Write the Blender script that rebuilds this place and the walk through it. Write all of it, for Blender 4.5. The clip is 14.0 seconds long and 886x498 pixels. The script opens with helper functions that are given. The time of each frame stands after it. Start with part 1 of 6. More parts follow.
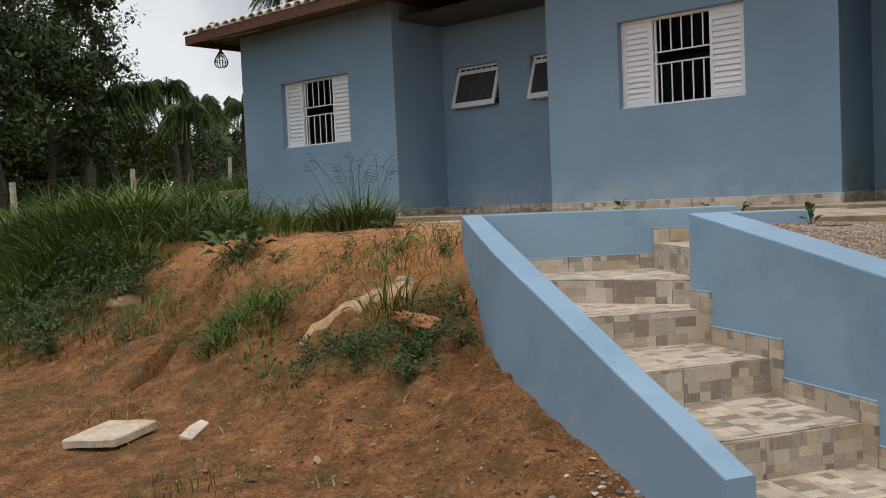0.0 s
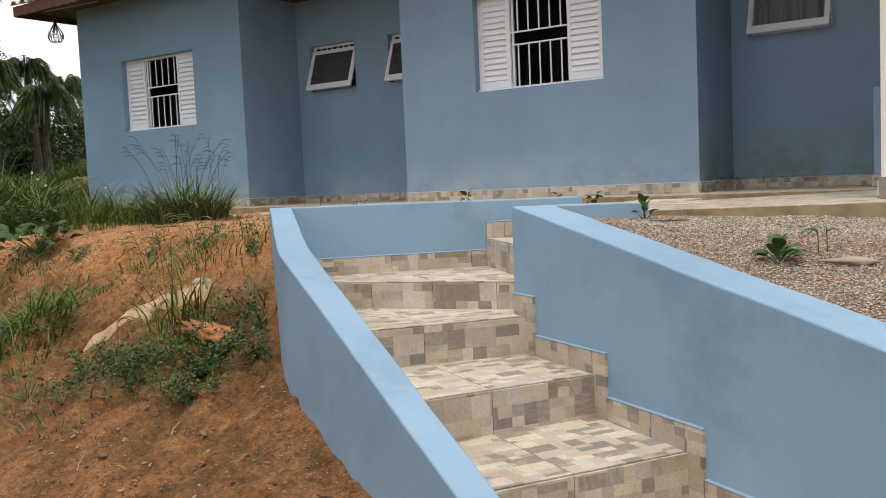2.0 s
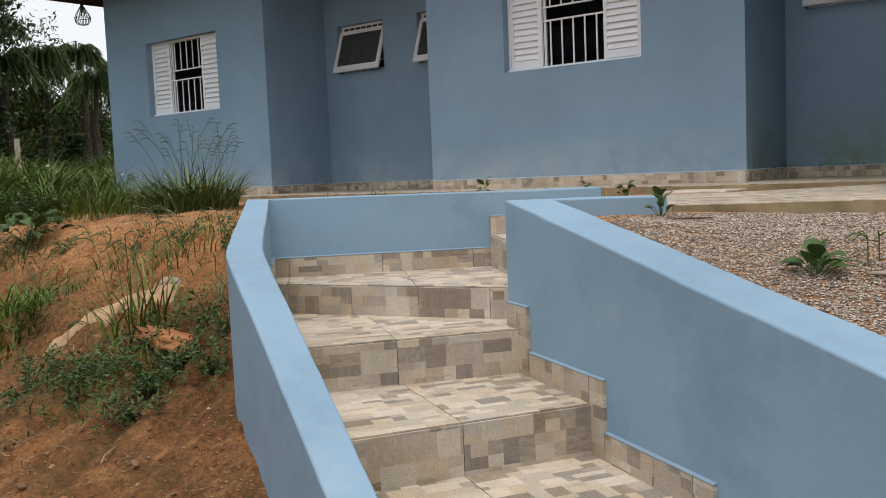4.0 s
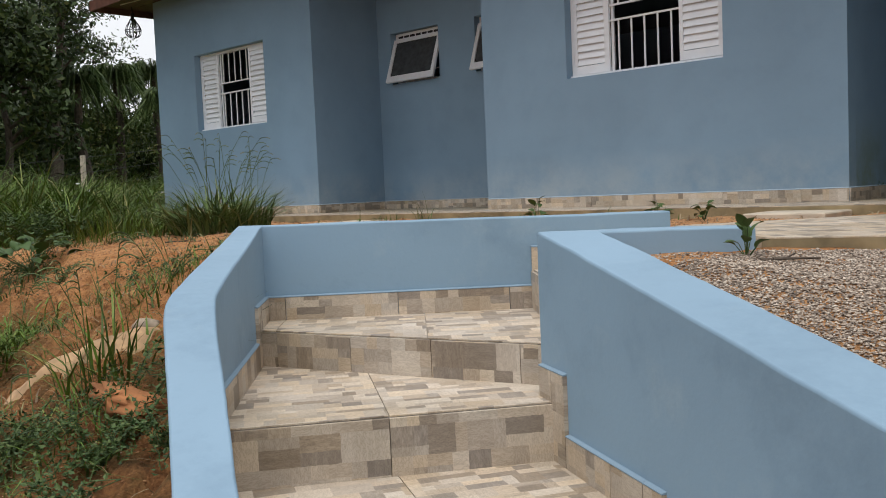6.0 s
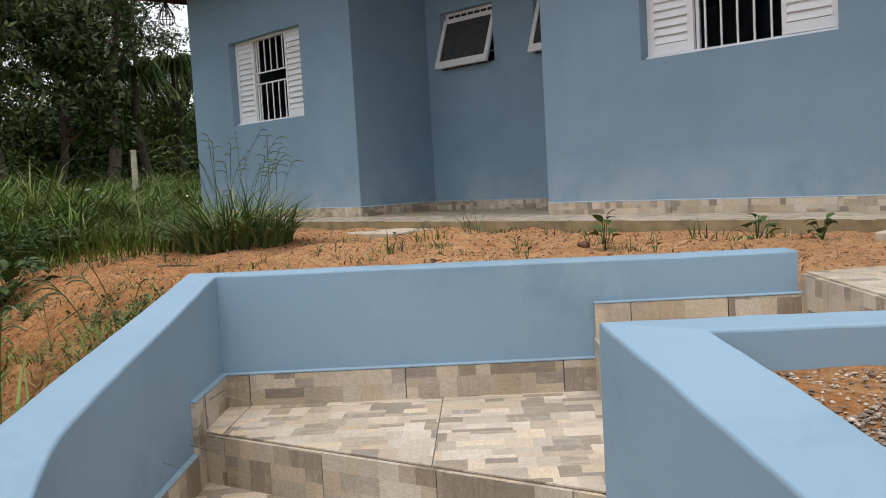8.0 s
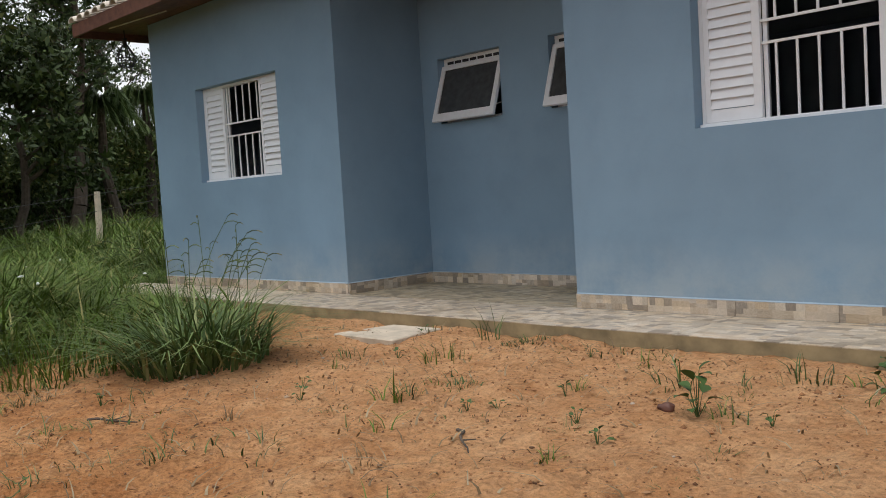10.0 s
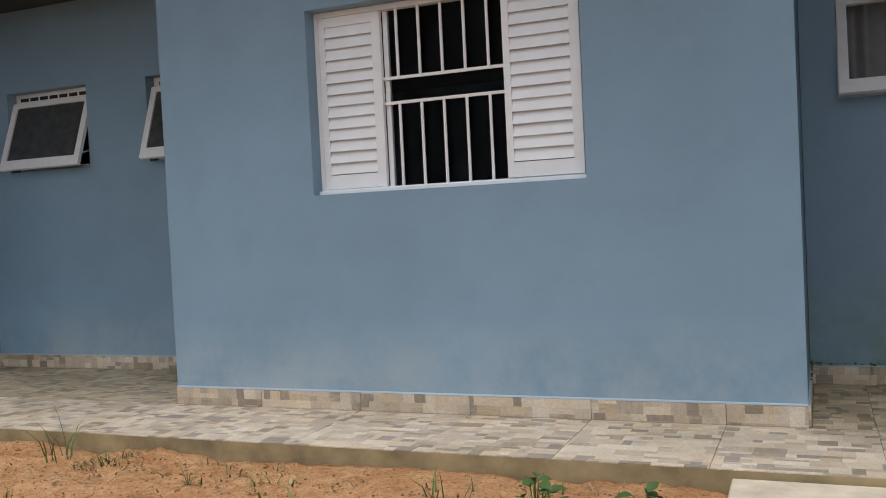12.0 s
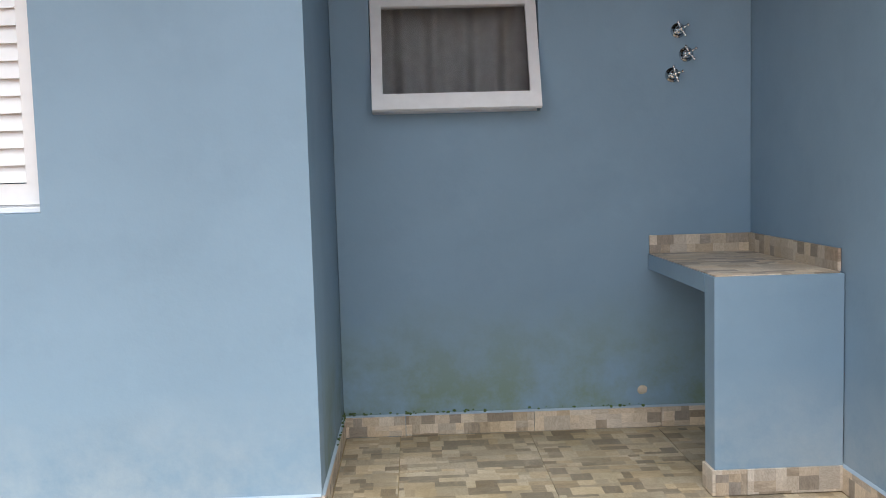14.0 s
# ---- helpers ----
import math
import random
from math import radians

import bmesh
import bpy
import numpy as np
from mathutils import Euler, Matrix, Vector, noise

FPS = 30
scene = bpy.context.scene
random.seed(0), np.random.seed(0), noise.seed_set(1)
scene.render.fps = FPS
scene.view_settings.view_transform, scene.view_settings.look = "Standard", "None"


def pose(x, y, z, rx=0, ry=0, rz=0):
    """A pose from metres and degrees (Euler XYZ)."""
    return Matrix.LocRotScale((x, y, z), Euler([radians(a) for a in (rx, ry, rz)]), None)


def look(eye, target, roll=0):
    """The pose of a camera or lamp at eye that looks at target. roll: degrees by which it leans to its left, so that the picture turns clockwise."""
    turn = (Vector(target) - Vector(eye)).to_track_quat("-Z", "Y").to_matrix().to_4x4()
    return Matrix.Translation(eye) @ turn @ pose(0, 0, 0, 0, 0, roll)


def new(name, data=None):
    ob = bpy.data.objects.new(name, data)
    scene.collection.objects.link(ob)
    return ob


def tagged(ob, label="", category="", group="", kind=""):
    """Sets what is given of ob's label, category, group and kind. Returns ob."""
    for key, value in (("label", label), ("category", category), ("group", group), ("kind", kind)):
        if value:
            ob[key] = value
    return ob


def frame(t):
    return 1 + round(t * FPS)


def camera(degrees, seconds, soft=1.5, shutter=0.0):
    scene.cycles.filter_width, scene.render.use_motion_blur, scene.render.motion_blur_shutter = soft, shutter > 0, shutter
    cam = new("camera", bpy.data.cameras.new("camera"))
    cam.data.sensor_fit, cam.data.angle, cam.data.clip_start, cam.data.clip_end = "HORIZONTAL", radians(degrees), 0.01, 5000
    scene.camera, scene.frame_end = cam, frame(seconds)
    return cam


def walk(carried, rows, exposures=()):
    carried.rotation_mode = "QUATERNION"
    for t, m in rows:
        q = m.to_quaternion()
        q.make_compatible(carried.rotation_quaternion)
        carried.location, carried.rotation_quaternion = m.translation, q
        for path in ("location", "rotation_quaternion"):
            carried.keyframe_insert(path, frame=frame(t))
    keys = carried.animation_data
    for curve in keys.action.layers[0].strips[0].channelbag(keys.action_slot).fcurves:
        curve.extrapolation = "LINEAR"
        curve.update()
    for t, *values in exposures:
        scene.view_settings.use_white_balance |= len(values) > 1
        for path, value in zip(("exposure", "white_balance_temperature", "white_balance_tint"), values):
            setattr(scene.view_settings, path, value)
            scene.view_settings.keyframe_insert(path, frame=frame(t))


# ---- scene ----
cam = camera(52.0, 14.0, soft=0.95)
PATH = [
    (0, (6.256, -9.263, 0.191), (4.945, -7.756, 0.086), -2.6),
    (0.5, (6.223, -9.014, 0.193), (4.984, -7.448, 0.079), -2.8),
    (1, (6.167, -8.817, 0.201), (4.97, -7.221, 0.06), -2.9),
    (1.5, (6.171, -8.595, 0.174), (5.025, -6.964, 0.015), -2.6),
    (2, (6.199, -8.371, 0.189), (5.07, -6.726, 0.045), -2.5),
    (2.2, (6.166, -8.283, 0.197), (5.051, -6.629, 0.051), -2.3),
    (4.3, (6.077, -7.577, 0.191), (4.828, -6.024, 0.024), -2.3),
    (4.5, (6.035, -7.53, 0.176), (4.777, -5.983, 0.017), -2.2),
    (5, (5.911, -7.28, 0.211), (4.616, -5.763, 0.062), -2.6),
    (5.5, (5.847, -6.998, 0.23), (4.506, -5.52, 0.098), -2.5),
    (6, (5.708, -6.783, 0.209), (4.345, -5.325, 0.079), -2.5),
    (6.5, (5.505, -6.516, 0.232), (4.118, -5.082, 0.092), -2.4),
    (7, (5.38, -6.208, 0.253), (3.962, -4.806, 0.097), -2.5),
    (7.5, (5.268, -5.992, 0.332), (3.821, -4.621, 0.175), -2.9),
    (8, (4.995, -5.797, 0.355), (3.524, -4.451, 0.199), -3.2),
    (8.2, (4.89, -5.717, 0.447), (3.412, -4.379, 0.292), -3.3),
    (10.3, (3.81, -4.889, 0.829), (2.397, -3.477, 0.733), -3.6),
    (10.5, (3.772, -4.796, 0.827), (2.398, -3.345, 0.744), -3.7),
    (11, (3.642, -4.601, 0.839), (2.439, -3.005, 0.774), -3.7),
    (11.5, (3.461, -4.376, 0.956), (2.473, -2.638, 0.884), -3.4),
    (12, (3.454, -4.239, 0.98), (2.69, -2.391, 0.918), -2.8),
    (12.5, (3.517, -3.977, 0.98), (2.976, -2.053, 0.906), -2.1),
    (13, (3.623, -3.75, 1.116), (3.308, -1.777, 1.022), -1.9),
    (13.5, (3.689, -3.467, 1.107), (3.57, -1.475, 0.971), -1.5),
    (14, (3.747, -3.216, 1.258), (3.813, -1.224, 1.086), -1.6),
]
EXPOSURES = [(0.0, -0.17), (1.0, -0.09), (1.5, 0.04), (2.2, 0.26), (4.3, 0.0), (5.5, 0.04), (7.0, -0.04), (8.2, 0.14), (10.3, -0.04), (11.0, -0.2), (11.5, -0.08), (12.0, 0.17), (12.5, 0.52), (13.0, 0.80), (13.5, 1.08), (14.0, 1.28)]
walk(cam, [(t, look(eye, target, roll)) for t, eye, target, roll in PATH], EXPOSURES)

# ---- world, sun, exposure ----
world = bpy.data.worlds.new("overcast_sky")
scene.world = world
world.use_nodes = True
wn, wl = world.node_tree.nodes, world.node_tree.links
wn.clear()
w_out = wn.new("ShaderNodeOutputWorld")
w_bg = wn.new("ShaderNodeBackground")
w_sky = wn.new("ShaderNodeTexSky")
w_sky.sky_type, w_sky.sun_disc = "NISHITA", False
w_sky.sun_elevation, w_sky.sun_rotation = radians(74), radians(159)
w_sky.air_density, w_sky.dust_density = 1.0, 3.0
w_tc, w_noise, w_ramp, w_mix = wn.new("ShaderNodeTexCoord"), wn.new("ShaderNodeTexNoise"), wn.new("ShaderNodeValToRGB"), wn.new("ShaderNodeMixRGB")
w_noise.inputs["Scale"].default_value, w_noise.inputs["Detail"].default_value = 3.2, 6
w_ramp.color_ramp.elements[0].position, w_ramp.color_ramp.elements[1].position = 0.34, 0.62
w_ramp.color_ramp.elements[0].color, w_ramp.color_ramp.elements[1].color = (0.36, 0.36, 0.36, 1), (0.96, 0.96, 0.96, 1)
w_mix.inputs[2].default_value = (14.6, 15.0, 15.6, 1)
wl.new(w_tc.outputs["Generated"], w_noise.inputs["Vector"])
wl.new(w_noise.outputs["Fac"], w_ramp.inputs["Fac"])
wl.new(w_ramp.outputs["Color"], w_mix.inputs[0])
wl.new(w_sky.outputs["Color"], w_mix.inputs[1])
wl.new(w_mix.outputs["Color"], w_bg.inputs["Color"])
w_bg.inputs["Strength"].default_value = 0.064
wl.new(w_bg.outputs["Background"], w_out.inputs["Surface"])

sun = new("sun", bpy.data.lights.new("sun", "SUN"))
sun.data.energy, sun.data.angle, sun.data.color = 2.0, radians(45), (1.0, 0.985, 0.96)
sun.matrix_world = look((0.9, -2.3, 9), (0, 0, 0))


# ---- materials ----
class Mat:
    """A node material with a Principled surface, and short ways to add nodes to it."""

    def __init__(self, name, rough=0.7, metal=0.0, spec=0.5):
        self.m = bpy.data.materials.new(name)
        self.m.use_nodes = True
        self.n, self.l = self.m.node_tree.nodes, self.m.node_tree.links
        self.b = self.n["Principled BSDF"]
        self.set(self.b, Roughness=rough, Metallic=metal)
        self.b.inputs["Specular IOR Level"].default_value = spec
        self.coords = self.n.new("ShaderNodeTexCoord")

    def set(self, node, **values):
        for key, v in values.items():
            node.inputs[key.replace("_", " ")].default_value = v
        return node

    def node(self, kind, **values):
        return self.set(self.n.new(kind), **values)

    def world_coord(self):
        return self.node("ShaderNodeNewGeometry").outputs["Position"]

    def noise(self, scale, detail=4.0, rough=0.55, vector=None):
        x = self.node("ShaderNodeTexNoise", Scale=scale, Detail=detail, Roughness=rough)
        self.l.new(vector if vector is not None else self.world_coord(), x.inputs["Vector"])
        return x.outputs["Fac"]

    def ramp(self, fac, stops):
        r = self.node("ShaderNodeValToRGB")
        e = r.color_ramp.elements
        while len(e) < len(stops):
            e.new(0.5)
        for q, (pos, col) in zip(e, stops):
            q.position, q.color = pos, (*col, 1)
        self.l.new(fac, r.inputs["Fac"])
        return r.outputs["Color"]

    def mix(self, fac, a, b, kind="MIX"):
        x = self.node("ShaderNodeMixRGB")
        x.blend_type = kind
        for i, v in enumerate((fac, a, b)):
            if isinstance(v, (int, float)):
                x.inputs[i].default_value = v
            elif isinstance(v, tuple):
                x.inputs[i].default_value = (*v, 1)
            else:
                self.l.new(v, x.inputs[i])
        return x.outputs["Color"]

    def math(self, op, a, b=0.0):
        x = self.node("ShaderNodeMath")
        x.operation = op
        for i, v in enumerate((a, b)):
            if isinstance(v, (int, float)):
                x.inputs[i].default_value = v
            else:
                self.l.new(v, x.inputs[i])
        return x.outputs["Value"]

    def color(self, c):
        if isinstance(c, tuple):
            self.b.inputs["Base Color"].default_value = (*c, 1)
        else:
            self.l.new(c, self.b.inputs["Base Color"])
        return self

    def bump(self, height, strength=0.3, distance=0.01):
        x = self.node("ShaderNodeBump", Strength=strength, Distance=distance)
        self.l.new(height, x.inputs["Height"])
        self.l.new(x.outputs["Normal"], self.b.inputs["Normal"])
        return self

    def rough(self, fac, lo, hi):
        x = self.node("ShaderNodeMapRange")
        x.inputs["To Min"].default_value, x.inputs["To Max"].default_value = lo, hi
        self.l.new(fac, x.inputs["Value"])
        self.l.new(x.outputs["Result"], self.b.inputs["Roughness"])
        return self


def plain(name, base, rough=0.6, metal=0.0, vary=0.12, scale=30.0, bump=0.1):
    m = Mat(name, rough, metal)
    f = m.noise(scale)
    dark = tuple(c * (1 - vary) for c in base)
    light = tuple(min(1, c * (1 + vary)) for c in base)
    m.color(m.ramp(f, [(0.3, dark), (0.7, light)]))
    if bump:
        m.bump(m.noise(scale * 4), bump, 0.004)
    return m.m


def paint(name, base, stain, splash=0.0, cloud=0.13, size=5.0):
    """Rolled exterior wall paint with faint blotches; splash: how much mud and algae cling to its foot."""
    m = Mat(name, 0.62, 0, 0.35)
    big, mid, fine = m.noise(0.9, 5), m.noise(size, 7, 0.68), m.noise(90, 3)
    c = m.ramp(big, [(0.3, tuple(v * 0.90 for v in base)), (0.7, tuple(v * 1.07 for v in base))])
    blot = m.ramp(mid, [(0.56, (0, 0, 0)), (0.78, (1, 1, 1))])
    c = m.mix(m.math("MULTIPLY", blot, cloud), c, stain)
    grime = m.ramp(m.noise(size * 0.7, 8, 0.7), [(0.30, (0.80, 0.82, 0.84) if cloud < 0.5 else (0.64, 0.68, 0.71)), (0.50, (1, 1, 1))])
    c = m.mix(min(1.0, cloud * 2), c, grime, "MULTIPLY")
    if not splash and name == "blue_wall_paint":
        h = m.node("ShaderNodeSeparateXYZ")
        m.l.new(m.world_coord(), h.inputs[0])
        foot = m.node("ShaderNodeMapRange")
        foot.inputs["From Min"].default_value, foot.inputs["From Max"].default_value = 0.5, 0.1
        m.l.new(h.outputs["Z"], foot.inputs["Value"])
        chalk = m.ramp(m.noise(2.2, 7, 0.7), [(0.36, (0, 0, 0)), (0.62, (1, 1, 1))])
        c = m.mix(m.math("MULTIPLY", m.math("MULTIPLY", foot.outputs["Result"], chalk), 0.5), c, (0.46, 0.50, 0.51))
    if splash:
        z = m.node("ShaderNodeSeparateXYZ")
        m.l.new(m.world_coord(), z.inputs[0])
        low = m.node("ShaderNodeMapRange")
        low.inputs["From Min"].default_value, low.inputs["From Max"].default_value = 0.72, 0.06
        m.l.new(z.outputs["Z"], low.inputs["Value"])
        patch = m.ramp(m.noise(3.5, 6, 0.7), [(0.36, (0, 0, 0)), (0.62, (1, 1, 1))])
        c = m.mix(m.math("MULTIPLY", m.math("MULTIPLY", low.outputs["Result"], patch), splash), c, (0.15, 0.20, 0.11))
    m.color(c)
    m.rough(mid, 0.55, 0.72)
    m.bump(m.mix(0.7, fine, m.noise(28, 4)), 0.16, 0.006)
    return m.m


BLUE = (0.209, 0.318, 0.424)
M_WALL = paint("blue_wall_paint", BLUE, (0.30, 0.42, 0.54))
M_WALL_DAMP = paint("blue_wall_paint_damp", BLUE, (0.30, 0.42, 0.54), 0.85)
M_PARAPET = paint("blue_parapet_paint", (0.25, 0.37, 0.48), (0.40, 0.49, 0.54), 0.0, 0.48, 2.6)
M_BEAD = paint("pale_blue_bead_paint", (0.245, 0.34, 0.42), (0.36, 0.42, 0.46))
M_WHITE_WALL = paint("cream_wall_paint", (0.78, 0.74, 0.66), (0.6, 0.56, 0.48))
M_WHITE = plain("white_enamel", (0.78, 0.80, 0.83), 0.35, 0, 0.03, 12, 0.03)
M_STEEL_WHITE = plain("white_steel", (0.78, 0.79, 0.80), 0.38, 0.0, 0.04, 20, 0.03)
M_ALU = plain("white_aluminium", (0.82, 0.83, 0.85), 0.3, 0.1, 0.04, 16, 0.02)
M_GROUT = plain("cement_grout", (0.36, 0.32, 0.27), 0.9, 0, 0.2, 40, 0.3)
# near-black: the unlit look of the rooms is put into this colour
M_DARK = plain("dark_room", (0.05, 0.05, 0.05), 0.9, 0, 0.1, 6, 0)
M_WOOD = Mat("red_brown_timber", 0.6)
M_WOOD.color(M_WOOD.ramp(M_WOOD.noise(14, 6, 0.6), [(0.3, (0.075, 0.028, 0.018)), (0.7, (0.16, 0.065, 0.04))])).bump(M_WOOD.noise(60), 0.25, 0.004)
M_WOOD = M_WOOD.m
M_ROOF = plain("cream_roof_tile", (0.62, 0.55, 0.47), 0.75, 0, 0.22, 9, 0.3)
M_CONCRETE = plain("pale_concrete", (0.55, 0.47, 0.37), 0.85, 0, 0.22, 7, 0.35)
M_OLD_CONCRETE = plain("stained_concrete", (0.29, 0.225, 0.125), 0.9, 0, 0.38, 6, 0.4)
M_CHROME = Mat("chrome", 0.12, 1.0).color((0.75, 0.76, 0.77)).m
M_BLACK = plain("black_iron", (0.02, 0.02, 0.022), 0.5, 0.4, 0.2, 30, 0.05)
M_CURTAIN = plain("grey_curtain", (0.44, 0.44, 0.44), 0.9, 0, 0.1, 20, 0.1)


def glass(name, tint, rough):
    m = Mat(name, rough)
    m.color(tint)
    m.b.inputs["Transmission Weight"].default_value = 1.0
    m.b.inputs["IOR"].default_value = 1.1
    return m.m


M_GLASS = glass("window_glass", (0.76, 0.77, 0.78), 0.03)
M_FROST = plain("obscured_glass", (0.055, 0.058, 0.06), 0.22, 0.0, 0.25, 14, 0.15)
M_BULB = glass("bulb_glass", (0.9, 0.9, 0.88), 0.02)


def mosaic(name, tones, width, height, damp=0.0):
    """Printed patchwork tile: rectangles of several sizes in stone tones, split at random from rows of blocks; damp:
    how far recess shade and algae darken it.
    """
    m = Mat(name, 0.45, 0, 0.4)
    info = m.node("ShaderNodeObjectInfo")
    split = m.node("ShaderNodeSeparateXYZ")
    ragged = m.node("ShaderNodeTexNoise", Scale=55.0, Detail=3.0)
    m.l.new(m.coords.outputs["UV"], ragged.inputs["Vector"])
    shift = m.node("ShaderNodeVectorMath")
    shift.operation = "MULTIPLY_ADD"
    shift.inputs[1].default_value = (0.006, 0.006, 0.0)
    m.l.new(ragged.outputs["Color"], shift.inputs[0])
    m.l.new(m.coords.outputs["UV"], shift.inputs[2])
    m.l.new(shift.outputs["Vector"], split.inputs[0])

    def hashed(x, y, k):
        v, w = m.node("ShaderNodeCombineXYZ"), m.node("ShaderNodeTexWhiteNoise")
        for i, q in enumerate((x, y, k)):
            if isinstance(q, (int, float)):
                v.inputs[i].default_value = q
            else:
                m.l.new(q, v.inputs[i])
        m.l.new(v.outputs[0], w.inputs["Vector"])
        return w.outputs["Value"]

    u = m.math("DIVIDE", m.math("ADD", split.outputs["X"], m.math("MULTIPLY", info.outputs["Random"], 7.31)), width)
    v = m.math("DIVIDE", m.math("ADD", split.outputs["Y"], m.math("MULTIPLY", info.outputs["Random"], 11.7)), height)
    row = m.math("FLOOR", v)
    u = m.math("ADD", u, hashed(row, 0.5, 1.3))
    col = m.math("FLOOR", u)
    fu, fv = m.math("FRACT", u), m.math("FRACT", v)
    kind = hashed(col, row, 2.7)
    cut_u = m.math("ADD", 0.3, m.math("MULTIPLY", hashed(col, row, 4.1), 0.4))
    cut_v = m.math("ADD", 0.3, m.math("MULTIPLY", hashed(col, row, 5.9), 0.4))
    su = m.math("MULTIPLY", m.math("GREATER_THAN", fu, cut_u), m.math("GREATER_THAN", kind, 0.30))
    sv = m.math("MULTIPLY", m.math("GREATER_THAN", fv, cut_v), m.math("LESS_THAN", m.math("ABSOLUTE", m.math("SUBTRACT", kind, 0.42)), 0.30))
    pu, pv = m.math("ADD", m.math("MULTIPLY", col, 2.0), su), m.math("ADD", m.math("MULTIPLY", row, 2.0), sv)
    tone = hashed(pu, pv, 8.3)
    piece = m.node("ShaderNodeCombineXYZ")
    turn = m.math("GREATER_THAN", hashed(pu, pv, 3.1), 0.5)
    for i, q in enumerate((m.math("MULTIPLY", split.outputs["X"], m.math("ADD", 14.0, m.math("MULTIPLY", turn, 40.0))), m.math("MULTIPLY", split.outputs["Y"], m.math("SUBTRACT", 54.0, m.math("MULTIPLY", turn, 40.0))), m.math("MULTIPLY", tone, 37.0))):
        m.l.new(q, piece.inputs[i])
    grain = m.noise(1.0, 6, 0.65, piece.outputs[0])
    val = m.math("ADD", m.math("MULTIPLY", tone, 0.66), m.math("MULTIPLY", grain, 0.36))
    c = m.ramp(val, tones)
    warm = m.ramp(hashed(pu, pv, 6.7), [(0.0, (0.93, 0.96, 1.0)), (0.6, (1.0, 0.98, 0.95)), (1.0, (1.0, 0.92, 0.79))])
    c = m.mix(0.8, c, warm, "MULTIPLY")
    vein = m.ramp(m.noise(2.2, 9, 0.75, piece.outputs[0]), [(0.46, (1, 1, 1)), (0.5, (0.62, 0.59, 0.56)), (0.54, (1, 1, 1))])
    c = m.mix(0.75, c, vein, "MULTIPLY")
    dirt = m.ramp(m.noise(1.7, 6, 0.65), [(0.35, (0.70, 0.65, 0.54)), (0.62, (1, 0.985, 0.96))])
    c = m.mix(0.7, c, dirt, "MULTIPLY")
    # mottled olive darkening: shade of the recesses put into the colour, with algae stain
    if damp:
        algae = m.ramp(m.noise(2.4, 7, 0.7), [(0.30, (0.42, 0.40, 0.24)), (0.66, (0.92, 0.90, 0.80))])
        c = m.mix(damp, c, algae, "MULTIPLY")
    m.color(c)
    m.rough(grain, 0.36, 0.6)
    m.bump(val, 0.12, 0.003)
    return m.m


FLOOR_TONES = [(0.12, (0.29, 0.25, 0.215)), (0.27, (0.39, 0.335, 0.283)), (0.34, (0.54, 0.462, 0.383)), (0.55, (0.635, 0.545, 0.452)), (0.72, (0.72, 0.627, 0.525)), (0.9, (0.80, 0.71, 0.605))]
M_TILE = mosaic("patchwork_floor_tile", FLOOR_TONES, 0.125, 0.08)
# shaded copy of the floor tile for the two recess floors
M_TILE_RECESS_SHADE = mosaic("patchwork_floor_tile_recess_shade", FLOOR_TONES, 0.125, 0.08, 0.75)
M_TILE_SKIRT = mosaic("patchwork_wall_tile", [(0.12, (0.27, 0.23, 0.197)), (0.25, (0.36, 0.308, 0.262)), (0.33, (0.50, 0.43, 0.362)), (0.55, (0.60, 0.52, 0.438)), (0.75, (0.68, 0.598, 0.507)), (0.93, (0.75, 0.673, 0.578))], 0.125, 0.095)


soil = Mat("red_clay_soil", 0.95, 0, 0.2)
_a, _b, _c = soil.noise(0.8, 8, 0.65), soil.noise(6, 8, 0.7), soil.noise(45, 6, 0.7)
_col = soil.ramp(soil.mix(0.45, _a, _b), [(0.28, (0.22, 0.085, 0.03)), (0.41, (0.47, 0.195, 0.068)), (0.52, (0.60, 0.29, 0.118)), (0.68, (0.74, 0.42, 0.20))])
_sep = soil.node("ShaderNodeSeparateXYZ")
soil.l.new(soil.world_coord(), _sep.inputs[0])
_low = soil.node("ShaderNodeMapRange")
_low.inputs["From Min"].default_value, _low.inputs["From Max"].default_value = -0.13, -0.62
soil.l.new(_sep.outputs["Z"], _low.inputs["Value"])
_col = soil.mix(soil.math("MULTIPLY", _low.outputs["Result"], 0.88), _col, soil.ramp(_b, [(0.32, (0.115, 0.05, 0.02)), (0.5, (0.29, 0.13, 0.051)), (0.68, (0.50, 0.24, 0.096))]))
_col = soil.mix(0.75, _col, soil.ramp(_c, [(0.34, (0.34, 0.31, 0.29)), (0.54, (1, 1, 1))]), "MULTIPLY")
_col = soil.mix(0.8, _col, soil.ramp(soil.noise(17, 6, 0.72), [(0.36, (0.58, 0.54, 0.52)), (0.5, (1, 1, 1)), (0.66, (1.0, 0.98, 0.93))]), "MULTIPLY")
_moss = soil.math("MULTIPLY", soil.ramp(soil.noise(2.3, 8, 0.72), [(0.46, (0, 0, 0)), (0.6, (1, 1, 1))]), soil.math("MULTIPLY", _low.outputs["Result"], 0.7))
_col = soil.mix(_moss, _col, (0.095, 0.075, 0.03))
_far = soil.node("ShaderNodeMapRange")
_far.inputs["From Min"].default_value, _far.inputs["From Max"].default_value = -1.7, -3.4
soil.l.new(soil.math("ADD", _sep.outputs["X"], soil.math("MULTIPLY", soil.math("SUBTRACT", _b, 0.5), 3.0)), _far.inputs["Value"])
_turf = soil.ramp(_b, [(0.3, (0.03, 0.045, 0.012)), (0.7, (0.075, 0.11, 0.03))])
_upper = soil.node("ShaderNodeMapRange")
